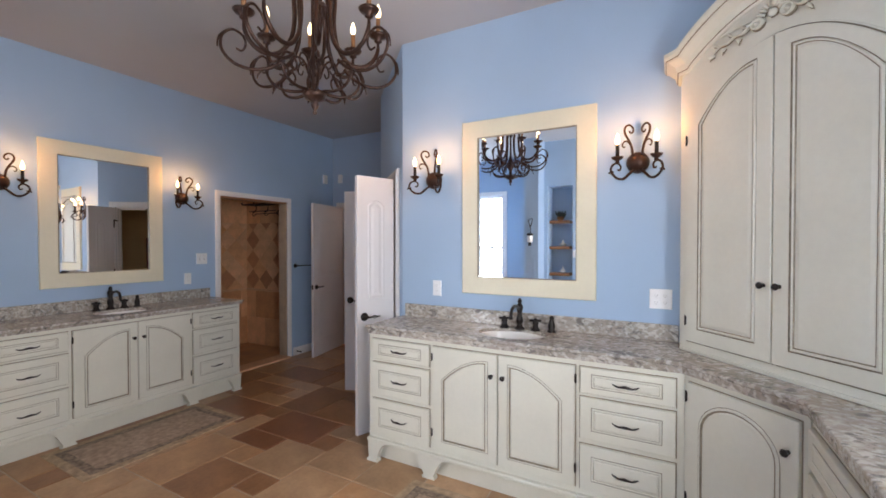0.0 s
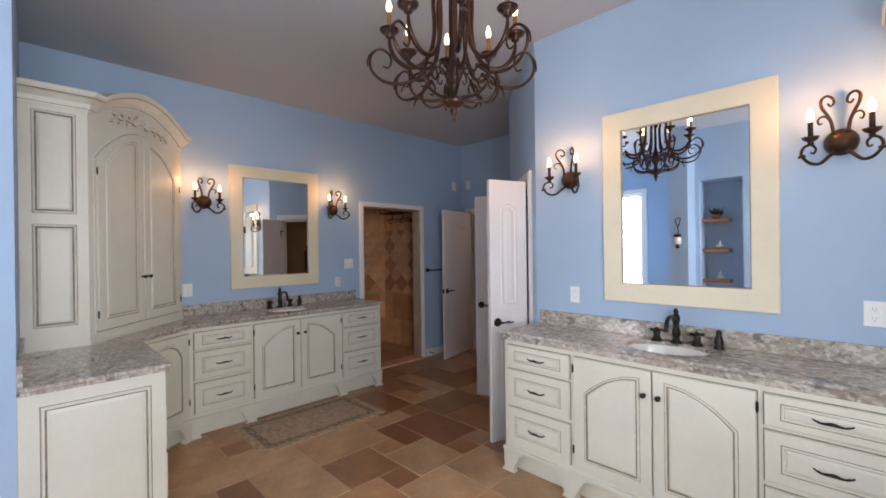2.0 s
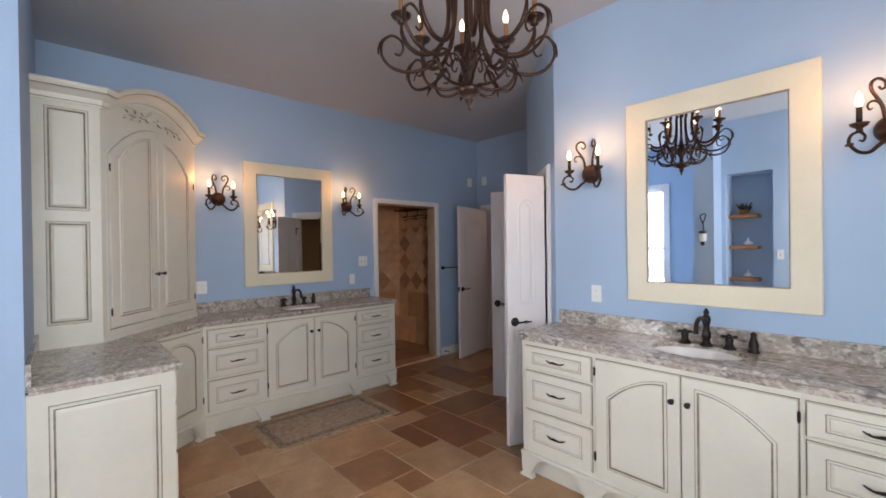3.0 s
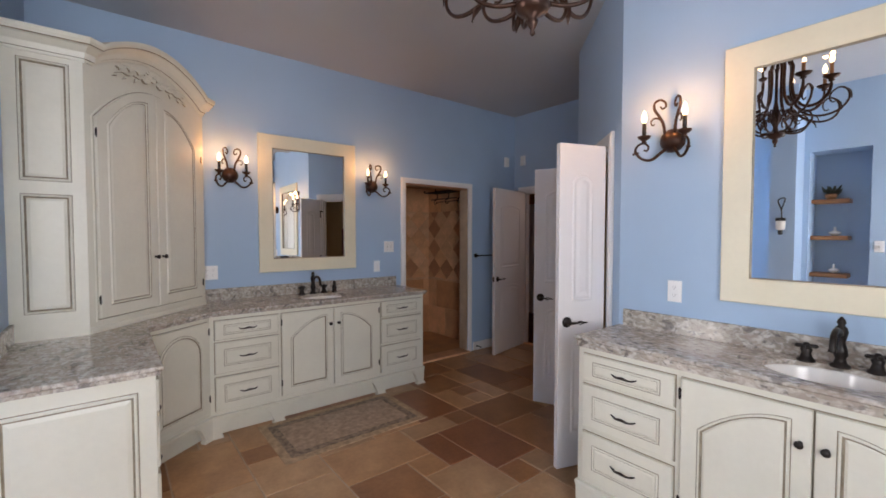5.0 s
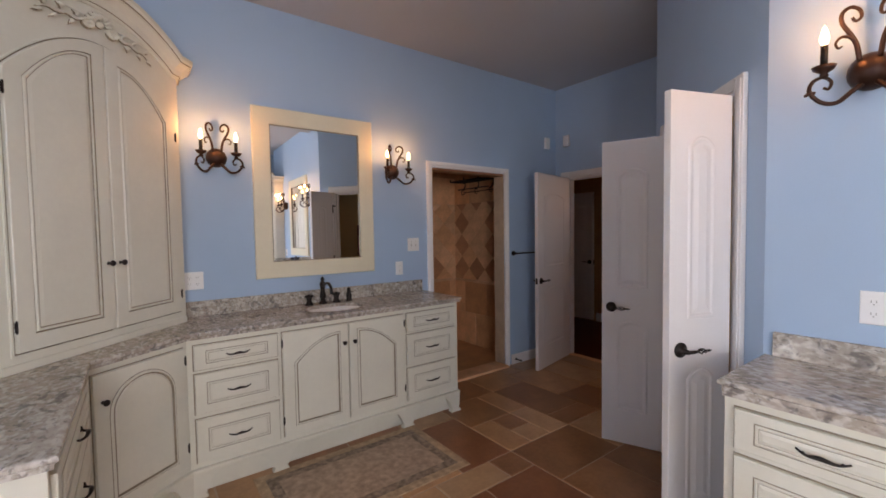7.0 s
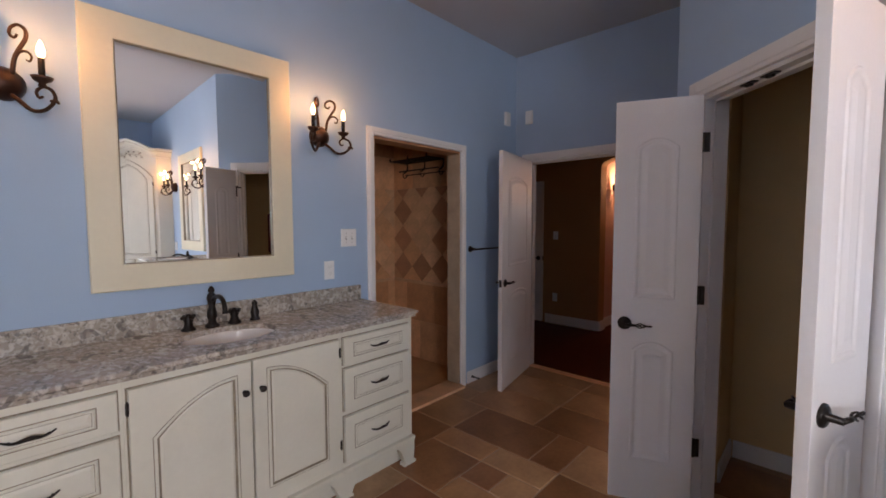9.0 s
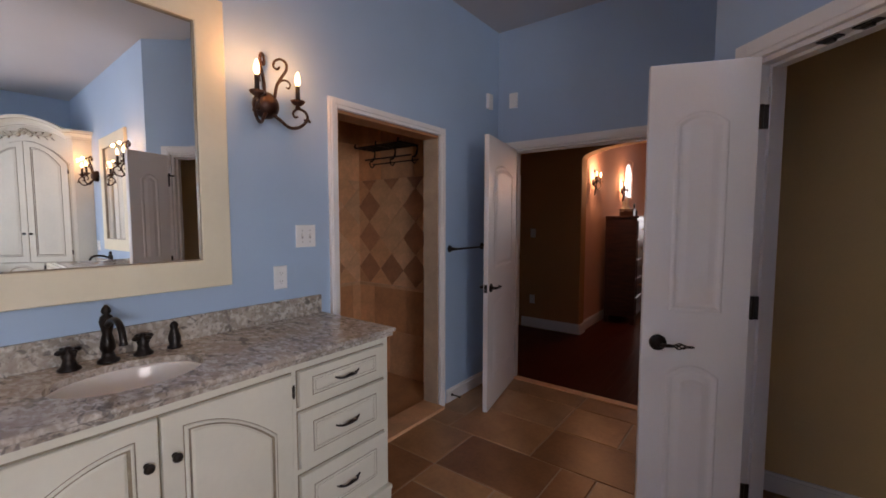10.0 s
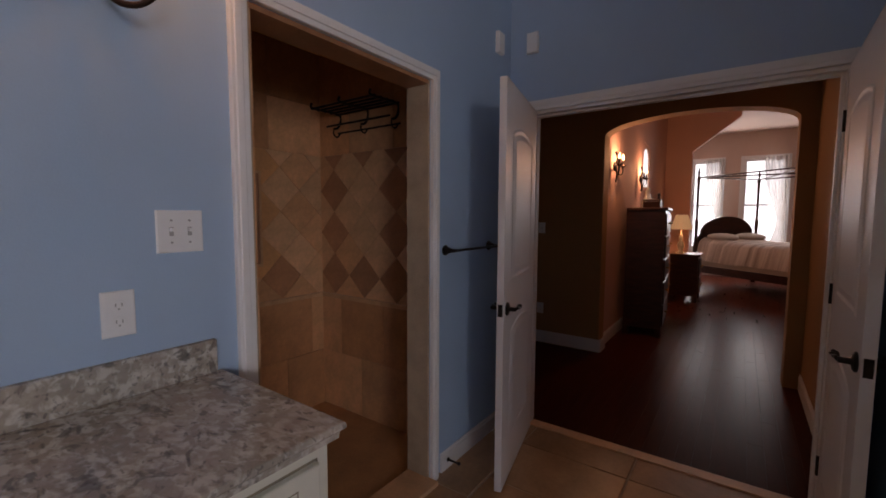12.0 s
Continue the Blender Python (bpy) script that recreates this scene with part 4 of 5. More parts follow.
# ---- doors ----
def lever_bm(s=1):
    """Rose and lever with a twisted basket; the lever points to s."""
    bm = bmesh.new()
    lathe(bm, [(0.033, 0), (0.033, 0.006), (0.026, 0.011), (0.011, 0.014), (0.010, 0.045)], (0, 0, 0), 18, axis="y")
    tube(bm, [(0, -0.042, 0), (0.030 * s, -0.046, 0), (0.045 * s, -0.046, 0)], [0.008, 0.0075, 0.006], 8)
    for k in range(4):
        pts = []
        for i in range(9):
            u = i / 8
            r, a = 0.0105 * math.sin(math.pi * u) + 0.001, 2 * math.pi * (k / 4 + 0.5 * u)
            pts.append(((0.045 + 0.05 * u) * s, -0.046 + r * math.cos(a), r * math.sin(a)))
        tube(bm, pts, 0.0028, 5)
    tube(bm, [(0.095 * s, -0.046, 0), (0.112 * s, -0.046, 0), (0.122 * s, -0.044, 0)], [0.005, 0.005, 0.003], 8)
    return bm


def door_leaf(m, w, name, label, group, lever=True, hinge_y=-0.004, latch=True):
    """Two-panel leaf hung at x = 0, its faces at y = 0 and y = 0.035."""
    t = tagged(thing(name, m, label, "door", group), kind="structure")
    part("slab", boxbm(0, w, 0, 0.035, 0.012, 2.030, bevel=0.0015), TRIM, t)
    a, b = 0.094 if w < 0.5 else 0.13, w - (0.094 if w < 0.5 else 0.13)
    prof = [(0, 0.0005, 0), (0.006, 0.005, 0), (0.014, 0.005, 0), (0.024, 0.0012, 0), (0.032, 0.0012, 0), (0.055, 0.006, 0)]
    for flip in (False, True):
        for z0, zs, zc in ((1.06, 1.80, 1.845), (0.23, 0.80, 0.845)):
            bm = bmesh.new()
            relief(bm, flat_arch(a, b, z0, zs, zc), prof)
            p = part("raised_panel", bm, TRIM, t)
            if flip:
                p.matrix_basis = pose(w, 0.035, 0, 0, 0, 180)
    if lever:
        for flip in (False, True):
            h = part("lever", lever_bm(-1 if not flip else 1), BLACK, t, "dark bronze twisted lever handle", True)
            h.matrix_basis = pose(w - 0.06, 0, 0.93) if not flip else pose(w - 0.06, 0.035, 0.93, 0, 0, 180)
        if latch:
            part("latch_plate", boxbm(w - 0.0005, w + 0.002, 0.006, 0.029, 0.90, 0.96), BLACK, t)
    for z in (0.25, 1.05, 1.80) if hinge_y < 0 else (0.34, 1.09, 1.81):
        bm = bmesh.new()
        tube(bm, [(-0.006, hinge_y, z - 0.045), (-0.006, hinge_y, z + 0.045)], 0.007, 8)
        box(bm, -0.003, 0.0, 0.004, 0.032, z - 0.045, z + 0.045)
        if hinge_y > 0:
            box(bm, -0.030, -0.006, hinge_y - 0.006, hinge_y - 0.003, z - 0.045, z + 0.045)
        part("hinge", bm, BLACK, t, smooth=False)
    return t


def leaf_pose(hx, hy, tx, ty):
    return pose(hx, hy, 0, 0, 0, math.degrees(math.atan2(ty - hy, tx - hx)))


leaf_near = door_leaf(leaf_pose(-2.034, 2.831, -2.146, 2.512), 0.340, "door_closet", "narrow white closet door leaf standing open", "closet doors", latch=False)
bm = bmesh.new()
tube(bm, [(0.004, -0.004, 1.855), (0.03, -0.05, 1.855), (0.034, -0.062, 1.855)], [0.005, 0.005, 0.010], 8)
tube(bm, [(0.0, 0.0, 1.85), (-0.04, -0.03, 1.85)], [0.006, 0.008], 8)
part("hinge_stop", bm, BLACK, leaf_near, "black hinge pin door stop")
door_leaf(leaf_pose(-2.562, 3.402, -2.912, 3.262), 0.376, "door_closet", "narrow white closet door leaf standing open", "closet doors", hinge_y=0.037, latch=False)
door_leaf(leaf_pose(-4.268, 4.665, -4.102, 3.915), 0.735, "door_bedroom", "white two-panel bedroom door leaf standing open", "bedroom doors")
door_leaf(leaf_pose(-2.825, 4.665, -2.850, 3.93), 0.735, "door_bedroom", "white two-panel bedroom door leaf standing open", "bedroom doors")
bm = bmesh.new()
for s in (0.22, 0.33):
    box(bm, s, s + 0.07, 0.012, 0.04, 2.017, 2.023)
    box(bm, s + 0.02, s + 0.05, 0.018, 0.034, 2.008, 2.018)
ob = part("door_catch", bm, BLACK)
ob.matrix_world = pose(cs.x, cs.y, 0, 0, 0, ca)
tagged(ob, "black ball catches under the closet door head", "catch")

# baseboards


def baseboard(name, p0, p1, h=0.105):
    d = Vector(p1) - Vector(p0)
    bm = bmesh.new()
    box(bm, 0, d.length, 0.0, 0.014, 0.0, h - 0.02)
    box(bm, 0, d.length, 0.0, 0.010, h - 0.02, h, bevel=0.003)
    ob = part(name, bm, TRIM)
    ob.matrix_world = pose(p0[0], p0[1], 0, 0, 0, math.degrees(math.atan2(d.y, d.x)))
    tagged(ob, "white painted baseboard", kind="structure")


baseboard("baseboard_west", (XA, YD), (XA, 3.925))
baseboard("baseboard_passage", (XE, 3.61), (XE, YD))
baseboard("baseboard_closet_wall", (-2.64, 3.52), (-2.71, 3.59))
baseboard("baseboard_closet_north", (-1.05, 4.13), (-2.48, 4.13))
baseboard("baseboard_closet_west", (-2.50, 4.13), (-2.50, 3.76))
baseboard("baseboard_pier", (-1.70, -0.60), (-1.92, -0.60))
baseboard("baseboard_hall", (-4.29, 6.50), (-5.08, 6.50), 0.13)
baseboard("baseboard_bedroom", (-4.33, 10.7), (-4.33, 6.68), 0.13)
baseboard("baseboard_hall_right", (XE, 4.83), (XE, 6.5), 0.13)
baseboard("baseboard_arch", (-4.29, 6.68), (-4.29, 6.50), 0.13)

# towel bar and door stop on the west wall
t = thing("towel_bar", pose(XA, 3.968, 1.205, 0, 0, 90), "black iron towel bar on the blue wall behind the door", "towel bar")
for x in (0, 0.46):
    bm = bmesh.new()
    lathe(bm, [(0.028, 0), (0.028, 0.006), (0.018, 0.018), (0.010, 0.045), (0.009, 0.065)], (x, 0, 0), 14, axis="y")
    part("post", bm, BLACK, t, smooth=True)
bm = bmesh.new()
tube(bm, [(-0.01, -0.062, 0), (0.47, -0.062, 0)], 0.007, 10)
part("bar", bm, BLACK, t, smooth=True)
bm = bmesh.new()
lathe(bm, [(0.012, 0), (0.012, 0.004), (0.006, 0.010), (0.005, 0.062), (0.009, 0.066), (0.009, 0.078)], (0, 0, 0), 10, axis="y")
ob = part("door_stop", bm, BLACK, smooth=True)
ob.matrix_world = pose(XA + 0.014, 3.985, 0.05, 0, 0, 90)
tagged(ob, "black spring door stop on the baseboard", "door stop")

# ---- shower ----
TILES = [mat("travertine_" + n, c, 0.45, var=0.12, scale=6, fine=50, rand=0.14, bump=0.03) for n, c in (("tan", (0.70, 0.385, 0.20)), ("light", (0.72, 0.43, 0.24)), ("brown", (0.46, 0.225, 0.115)), ("gold", (0.62, 0.31, 0.145)))]


def clip(poly, x0, x1, z0, z1):
    for axis, lim, sign in ((0, x0, 1), (0, x1, -1), (1, z0, 1), (1, z1, -1)):
        out = []
        for i in range(len(poly)):
            p, q = poly[i], poly[(i + 1) % len(poly)]
            a, b = sign * (p[axis] - lim), sign * (q[axis] - lim)
            if a >= 0:
                out.append(p)
            if a * b < 0:
                k = a / (a - b)
                out.append((p[0] + (q[0] - p[0]) * k, p[1] + (q[1] - p[1]) * k))
        poly = out
        if len(poly) < 3:
            return []
    return poly


def tile_piece(m, parent, poly, material, thick=0.008):
    """One wall tile over an x, z outline in the frame m."""
    cx, cz = sum(p[0] for p in poly) / len(poly), sum(p[1] for p in poly) / len(poly)
    bm = bmesh.new()
    relief(bm, [(x - cx, z - cz) for x, z in poly], [(0.0015, 0.0, 0), (0.0015, thick - 0.0015, 0), (0.003, thick, 0)])
    ob = part("tile", bm, material, parent)
    ob.matrix_world = m @ pose(cx, 0, cz)


def tiled_wall(m, w, parent, rng, skip=None, checker=False):
    rows = [(0.0, 0.405), (0.405, 0.80)]
    for r, (z0, z1) in enumerate(rows):
        x = -0.2 * (r % 2)
        while x < w:
            a, b = max(0, x), min(w, x + 0.405)
            if b - a > 0.02:
                tile_piece(m, parent, rect(a, b, z0, z1), rng.choice([TILES[0], TILES[3], TILES[3]]))
            x += 0.405
    x = 0.0
    while x < w:
        tile_piece(m, parent, rect(x, min(w, x + 0.30), 0.80, 0.83), TILES[1], 0.020)
        x += 0.30
    d = 0.145
    i = 0
    cx = 0.0
    while cx < w + d:
        cz, j = 0.83 - d, 0
        cz = 0.83
        for j in range(-1, 9):
            zz = 0.83 + d * j
            if (i + j) % 2:
                continue
            poly = clip([(cx - d, zz), (cx, zz - d), (cx + d, zz), (cx, zz + d)], 0, w, 0.83, 1.80)
            if poly and (max(p[0] for p in poly) - min(p[0] for p in poly)) > 0.03:
                if skip and skip(cx, zz):
                    continue
                dark = (j % 2 == 1 and rng.random() < 0.85) if checker else rng.random() < 0.16
                tile_piece(m, parent, poly, TILES[2] if dark else rng.choice([TILES[0], TILES[1], TILES[1]]))
        cx += d
        i += 1
    for z0, z1 in ((1.80, 2.14), (2.14, 2.5)):
        x = -0.1
        while x < w:
            a, b = max(0, x), min(w, x + 0.405)
            if b - a > 0.02:
                tile_piece(m, parent, rect(a, b, z0, z1), rng.choice([TILES[0], TILES[3]]))
            x += 0.405


rng = random.Random(5)
shower_wall = bpy.data.objects["wall_shower"]
tiled_wall(pose(-5.64, 2.2, 0, 0, 0, 90), 1.93, shower_wall, rng, skip=lambda x, z: 1.30 < x < 1.50 and 1.0 < z < 1.72)
tiled_wall(pose(-5.64, 4.13, 0, 0, 0, 0), 1.07, shower_wall, rng, checker=True)
t = thing("shower_niche", pose(-5.634, 3.60, 1.06, 0, 0, 90), "dark tiled soap niche in the shower wall", "niche")
bm = bmesh.new()
relief(bm, rect(-0.13, 0.055, 0.0, 0.60), [(0, 0.0, 0), (0, 0.014, 0), (0.016, 0.014, 0), (0.016, 0.004, 1), (0.018, 0.003, 1)])
part("frame", bm, [TILES[1], TILES[2]], t)
# opening lined with tile, and the stone sill
bm = bmesh.new()
box(bm, XA - 0.139, XA - 0.002, 3.823, 3.836, 0.0, 2.04)
box(bm, XA - 0.139, XA - 0.002, 2.899, 2.917, 0.0, 2.04)
lining = tagged(part("trim_shower_lining", bm, GROUT), kind="structure")
for k in range(5):
    for y, rz in ((3.823, 180), (2.917, 0)):
        bm = bmesh.new()
        z0, z1 = 0.41 * k, min(2.03, 0.41 * (k + 1))
        relief(bm, rect(0.001, 0.135, z0, z1), [(0.0015, 0, 0), (0.0015, 0.006, 0), (0.004, 0.008, 0)])
        p = part("tile", bm, TILES[k % 2 * 3], lining)
        p.matrix_world = pose(XA - 0.002, 3.823, 0, 0, 0, 180) if rz == 180 else pose(XA - 0.137, 2.917, 0, 0, 0, 0)
        if rz == 0:
            p.matrix_world = Matrix.Translation((XA - 0.137, 2.917, 0)) @ Matrix.Scale(-1, 4, (0, 1, 0))
tagged(part("trim_shower_head", boxbm(XA - 0.139, XA - 0.002, 2.917, 3.823, 2.022, 2.041), TILES[2]), kind="structure")
tagged(part("shower_sill", boxbm(XA - 0.14, XA + 0.06, 2.907, 3.834, -0.005, 0.022, bevel=0.004), TILES[1]), "pale travertine sill across the shower opening", kind="structure")

# iron shelf with hooks on the shower's north wall
t = thing("towel_shelf", pose(-5.43, 4.122, 2.06), "black wire towel shelf with hooks on the tiled wall", "shelf")
bm = bmesh.new()
for y in (-0.02, -0.07, -0.12, -0.17, -0.22):
    tube(bm, [(0, y, 0.0), (0.56, y, 0.0)], 0.0075, 6)
part("rack", bm, BLACK, t)
for x in (0.02, 0.28, 0.54):
    bm = bmesh.new()
    tube(bm, spline([(x, -0.235, 0.03), (x, -0.225, 0.0), (x, -0.02, 0.0), (x, -0.004, -0.05), (x, -0.03, -0.09), (x, -0.06, -0.10)], 5), 0.008, 6)
    part("bracket", bm, BLACK, t)
    bm = bmesh.new()
    tube(bm, spline([(x, -0.004, -0.12), (x, -0.03, -0.15), (x, -0.06, -0.14), (x, -0.065, -0.11)], 5), 0.005, 6)
    part("hook", bm, BLACK, t)
bm = bmesh.new()
tube(bm, [(0, -0.10, -0.09), (0.56, -0.10, -0.09)], 0.007, 8)
tube(bm, [(0, -0.008, -0.12), (0.56, -0.008, -0.12)], 0.006, 8)
part("rail", bm, BLACK, t)

# ---- niche behind the walker ----
SHELF = mat("oak_shelf", (0.36, 0.17, 0.075), 0.45, var=0.25, scale=5, fine=60, stretch=(1, 8, 8))
LEAF = mat("dark_leaf", (0.035, 0.05, 0.03), 0.6, var=0.3)
for z in (1.05, 1.46, 1.86):
    ob = part("floating_shelf", boxbm(-1.649, -1.34, -1.249, -1.04, z - 0.045, z, bevel=0.005), SHELF)
    tagged(ob, "brown wooden shelf fixed in the blue niche", "shelf", "niche shelves")
bm = bmesh.new()
prng = random.Random(3)
for k in range(26):
    a, r = prng.uniform(0, 6.28), prng.uniform(0.03, 0.10)
    e = Vector((r * math.cos(a), 0.8 * r * math.sin(a), prng.uniform(0.06, 0.16)))
    tube(bm, [(0, 0, 0.05), e * 0.7, e], [0.004, 0.013, 0.002], 5)
pl = thing("potted_plant", pose(-1.50, -1.13, 1.861), "small dark leafy plant in a brown pot on the shelf", "plant")
part("leaves", bm, LEAF, pl)
bm = bmesh.new()
lathe(bm, [(0.03, 0), (0.05, 0.02), (0.055, 0.045), (0.045, 0.06), (0.04, 0.05)], seg=16)
part("pot", bm, SHELF, pl, smooth=True)
for z, s in ((1.461, 1.0), (1.051, 0.9)):
    bm = bmesh.new()
    lathe(bm, [(0.02 * s, 0), (0.05 * s, 0.02), (0.055 * s, 0.035), (0.03 * s, 0.05), (0.012 * s, 0.06), (0.014 * s, 0.09), (0.004, 0.10)], seg=14)
    ob = part("ornament", bm, PORCELAIN, smooth=True)
    ob.location = (-1.46, -1.13, z)
    tagged(ob, "small white ceramic ornament on the shelf", "ornament", "niche ornaments")
t = thing("toilet_brush_holder", pose(-1.81, -0.60, 1.62), "black wall bracket with a white glass holder", "holder")
bm = bmesh.new()
tube(bm, spline([(0, -0.0, 0.0), (0, 0.03, 0.12), (-0.03, 0.03, 0.22), (0.03, 0.03, 0.24), (0, 0.03, 0.12)], 5), 0.007, 6)
part("bracket", bm, BLACK, t)
bm = bmesh.new()
lathe(bm, [(0.02, -0.10), (0.04, -0.09), (0.045, -0.02), (0.042, 0.0)], (0, 0.05, 0), 14)
part("cup", bm, PORCELAIN, t, smooth=True)
for z0, z1, rad in ((-0.004, 0.035, 0.047), (-0.150, -0.096, 0.022)):
    bm = bmesh.new()
    lathe(bm, [(rad * 0.6, z0), (rad, z0 + 0.006), (rad, z1 - 0.008), (rad * 0.5, z1)], (0, 0.05, 0), 14)
    part("collar", bm, BLACK, t, "black metal collar", True)


# window frames
def window_unit(name, m, w, h, bars, label):
    t = tagged(thing(name, m, label, "window"), kind="structure")
    bm = bmesh.new()
    for a, b in ((0, 0.05), (w - 0.05, w)):
        box(bm, a, b, 0.03, 0.09, 0, h)
    for a, b in ((0, 0.05), (h - 0.05, h), (h / 2 - 0.02, h / 2 + 0.02)):
        box(bm, 0.05, w - 0.05, 0.03, 0.09, a, b)
    part("window_frame", bm, TRIM, t)
    for z in (h * 0.26, h * 0.75) if bars > 1 else ():
        part("glazing_bar", boxbm(0.05, w - 0.05, 0.051, 0.069, z - 0.009, z + 0.009), TRIM, t)
    for k in range(1, bars):
        part("glazing_bar", boxbm(w * k / bars - 0.009, w * k / bars + 0.009, 0.05, 0.07, 0.05, h - 0.05), TRIM, t)
    bm = bmesh.new()
    for a, b in ((-0.07, 0), (w, w + 0.07)):
        box(bm, a, b, -0.02, 0, -0.07, h + 0.07)
    box(bm, 0, w, -0.02, 0, h, h + 0.07)
    box(bm, 0, w, -0.035, 0, -0.07, 0)
    part("casing", bm, TRIM, t)


window_unit("window_alcove", pose(-2.72, -1.9, 0.45, 0, 0, 180), 0.73, 1.95, 3, "tall white framed window added in the unseen east wall for light")
# Made-up window of the unseen south bay.
window_unit("window_added_south", pose(0.90, -2.4, 0.90, 0, 0, 180), 1.20, 1.55, 4, "wide white framed window added in the unseen south bay for light")
# Unseen window, added around the east lamp.
window_unit("window_added_east", pose(XH, 0.80, 0.98, 0, 0, -90), 1.63, 1.35, 3, "white framed window added in the unseen east wall for light")
window_unit("window_bay_1", pose(-4.19, 14.0, 0.62), 0.58, 2.08, 1, "tall bay window full of daylight")
window_unit("window_bay_2", pose(-3.18, 14.0, 0.62), 0.76, 2.08, 1, "tall bay window full of daylight")

# ---- rugs ----
RUG = mat("rug_field", (0.38, 0.28, 0.20), 0.95, var=0.35, scale=26, fine=150, bump=0.08, second=(0.27, 0.195, 0.145))
RUGB = mat("rug_border", (0.31, 0.235, 0.175), 0.95, var=0.3, scale=30, fine=160, bump=0.08)
RUGE = mat("rug_edge", (0.50, 0.36, 0.23), 0.95, var=0.2, scale=20, fine=160, bump=0.08)


def rug(m, w, d, label):
    bm = bmesh.new()
    lay = [(0, 0.0, 0), (0, 0.005, 0), (0.002, 0.007, 0), (0.055, 0.007, 0), (0.06, 0.0075, 1), (0.115, 0.0075, 1), (0.12, 0.008, 2)]
    relief(bm, rect(0, w, 0, d), lay)
    # lay the upright sheet on the floor
    bmesh.ops.rotate(bm, verts=bm.verts, matrix=Matrix.Rotation(radians(-90), 3, "X"))
    ob = part("rug", bm, [RUGE, RUGB, RUG])
    ob.matrix_world = m
    return tagged(ob, label, "rug", "bath rugs")


# ---- hall and bedroom ----
door_leaf(pose(-5.84, 6.464, 0), 0.72, "door_hall", "white two-panel door in the hall wall", "hall doors")
wall_plate(pose(-4.93, 6.50, 1.26), 1, "switch", "white light switch on the olive hall wall")
wall_plate(pose(-4.93, 6.50, 0.38), 1, "socket", "white wall socket low on the hall wall")
MULL = mat("linen_shade", (0.75, 0.60, 0.42), 0.8, var=0.04)
nt = MULL.node_tree.nodes["Principled BSDF"]
nt.inputs["Emission Color"].default_value, nt.inputs["Emission Strength"].default_value = (1.0, 0.55, 0.25, 1), 0.35
GLASS = mat("cut_glass", (0.75, 0.72, 0.68), 0.1, var=0.05, bump=0)
BRASS = mat("brass", (0.45, 0.30, 0.12), 0.3, 0.9, var=0.1)


def drawers_chest(name, m, w, d, h, rows, label, cat):
    """Chest whose front faces -y: x to the right."""
    t = thing(name, m, label, cat)
    part("body", boxbm(0, w, 0, d, 0.10, h - 0.03, bevel=0.004), DARKWOOD, t)
    part("top", boxbm(-0.02, w + 0.02, -0.025, d, h - 0.03, h, bevel=0.006), DARKWOOD, t)
    for x in (0.0, w - 0.06):
        for y in (0.0, d - 0.06):
            part("foot", boxbm(x, x + 0.06, y, y + 0.06, 0.0, 0.10, bevel=0.006), DARKWOOD, t)
    step = (h - 0.18) / rows
    for r in range(rows):
        bm = bmesh.new()
        z0 = 0.13 + r * step
        relief(bm, rect(0.03, w - 0.03, z0, z0 + step - 0.02), [(0, 0, 0), (0, 0.010, 0), (0.006, 0.016, 0), (0.03, 0.016, 0)])
        dr = part("drawer", bm, DARKWOOD, t)
        for x in (w * 0.27, w * 0.73):
            part("knob", knob_bm(), BRASS, dr, "brass knob", True).location = (x, -0.016, z0 + step / 2)
    return t


drawers_chest("dresser", pose(-3.862, 7.42, 0, 0, 0, 94.5), 1.05, 0.40, 1.49, 5, "tall dark mahogany chest of drawers by the pink wall", "dresser")
drawers_chest("nightstand", pose(-3.70, 9.95, 0, 0, 0, 90), 0.52, 0.40, 0.78, 2, "dark mahogany nightstand beside the bed", "nightstand")
t = thing("table_lamp", pose(-3.98, 10.15, 0.78), "lit table lamp with pleated cream shade and glass base", "lamp")
bm = bmesh.new()
lathe(bm, [(0.07, 0), (0.07, 0.02), (0.03, 0.04), (0.05, 0.10), (0.055, 0.15), (0.025, 0.22), (0.035, 0.28), (0.012, 0.34), (0.008, 0.44)], seg=16)
part("base", bm, GLASS, t, "cut glass base", True)
bm = bmesh.new()
n = 40
lo = [bm.verts.new(((0.165 + 0.004 * (k % 2)) * math.cos(2 * math.pi * k / n), (0.165 + 0.004 * (k % 2)) * math.sin(2 * math.pi * k / n), 0.40)) for k in range(n)]
hi = [bm.verts.new(((0.085 + 0.003 * (k % 2)) * math.cos(2 * math.pi * k / n), (0.085 + 0.003 * (k % 2)) * math.sin(2 * math.pi * k / n), 0.64)) for k in range(n)]
for k in range(n):
    bm.faces.new((lo[k], lo[(k + 1) % n], hi[(k + 1) % n], hi[k]))
part("shade", bm, MULL, t, "pleated cream fabric shade")
bulb_lamp("table_lamp_light", (-3.98, 10.15, 1.30), 5.0, (1.0, 0.52, 0.25), 0.03)

for x, y, sc, col, lb in ((-4.12, 7.75, 1.0, GLASS, "glass decanter on the chest of drawers"), (-4.0, 7.85, 0.8, BLACK, "dark bottle on the chest of drawers"), (-4.15, 8.05, 1.2, GLASS, "glass vase on the chest of drawers")):
    bm = bmesh.new()
    lathe(bm, [(0.05 * sc, 0), (0.055 * sc, 0.08 * sc), (0.02 * sc, 0.14 * sc), (0.016 * sc, 0.18 * sc), (0.024 * sc, 0.2 * sc), (0.004, 0.23 * sc)], seg=14)
    ob = part("bottle", bm, col, smooth=True)
    ob.location = (x, y, 1.49)
    tagged(ob, lb, "bottle")
bx = thing("jewellery_box", pose(-4.02, 7.55, 1.49), "small dark wooden box on the chest of drawers", "box")
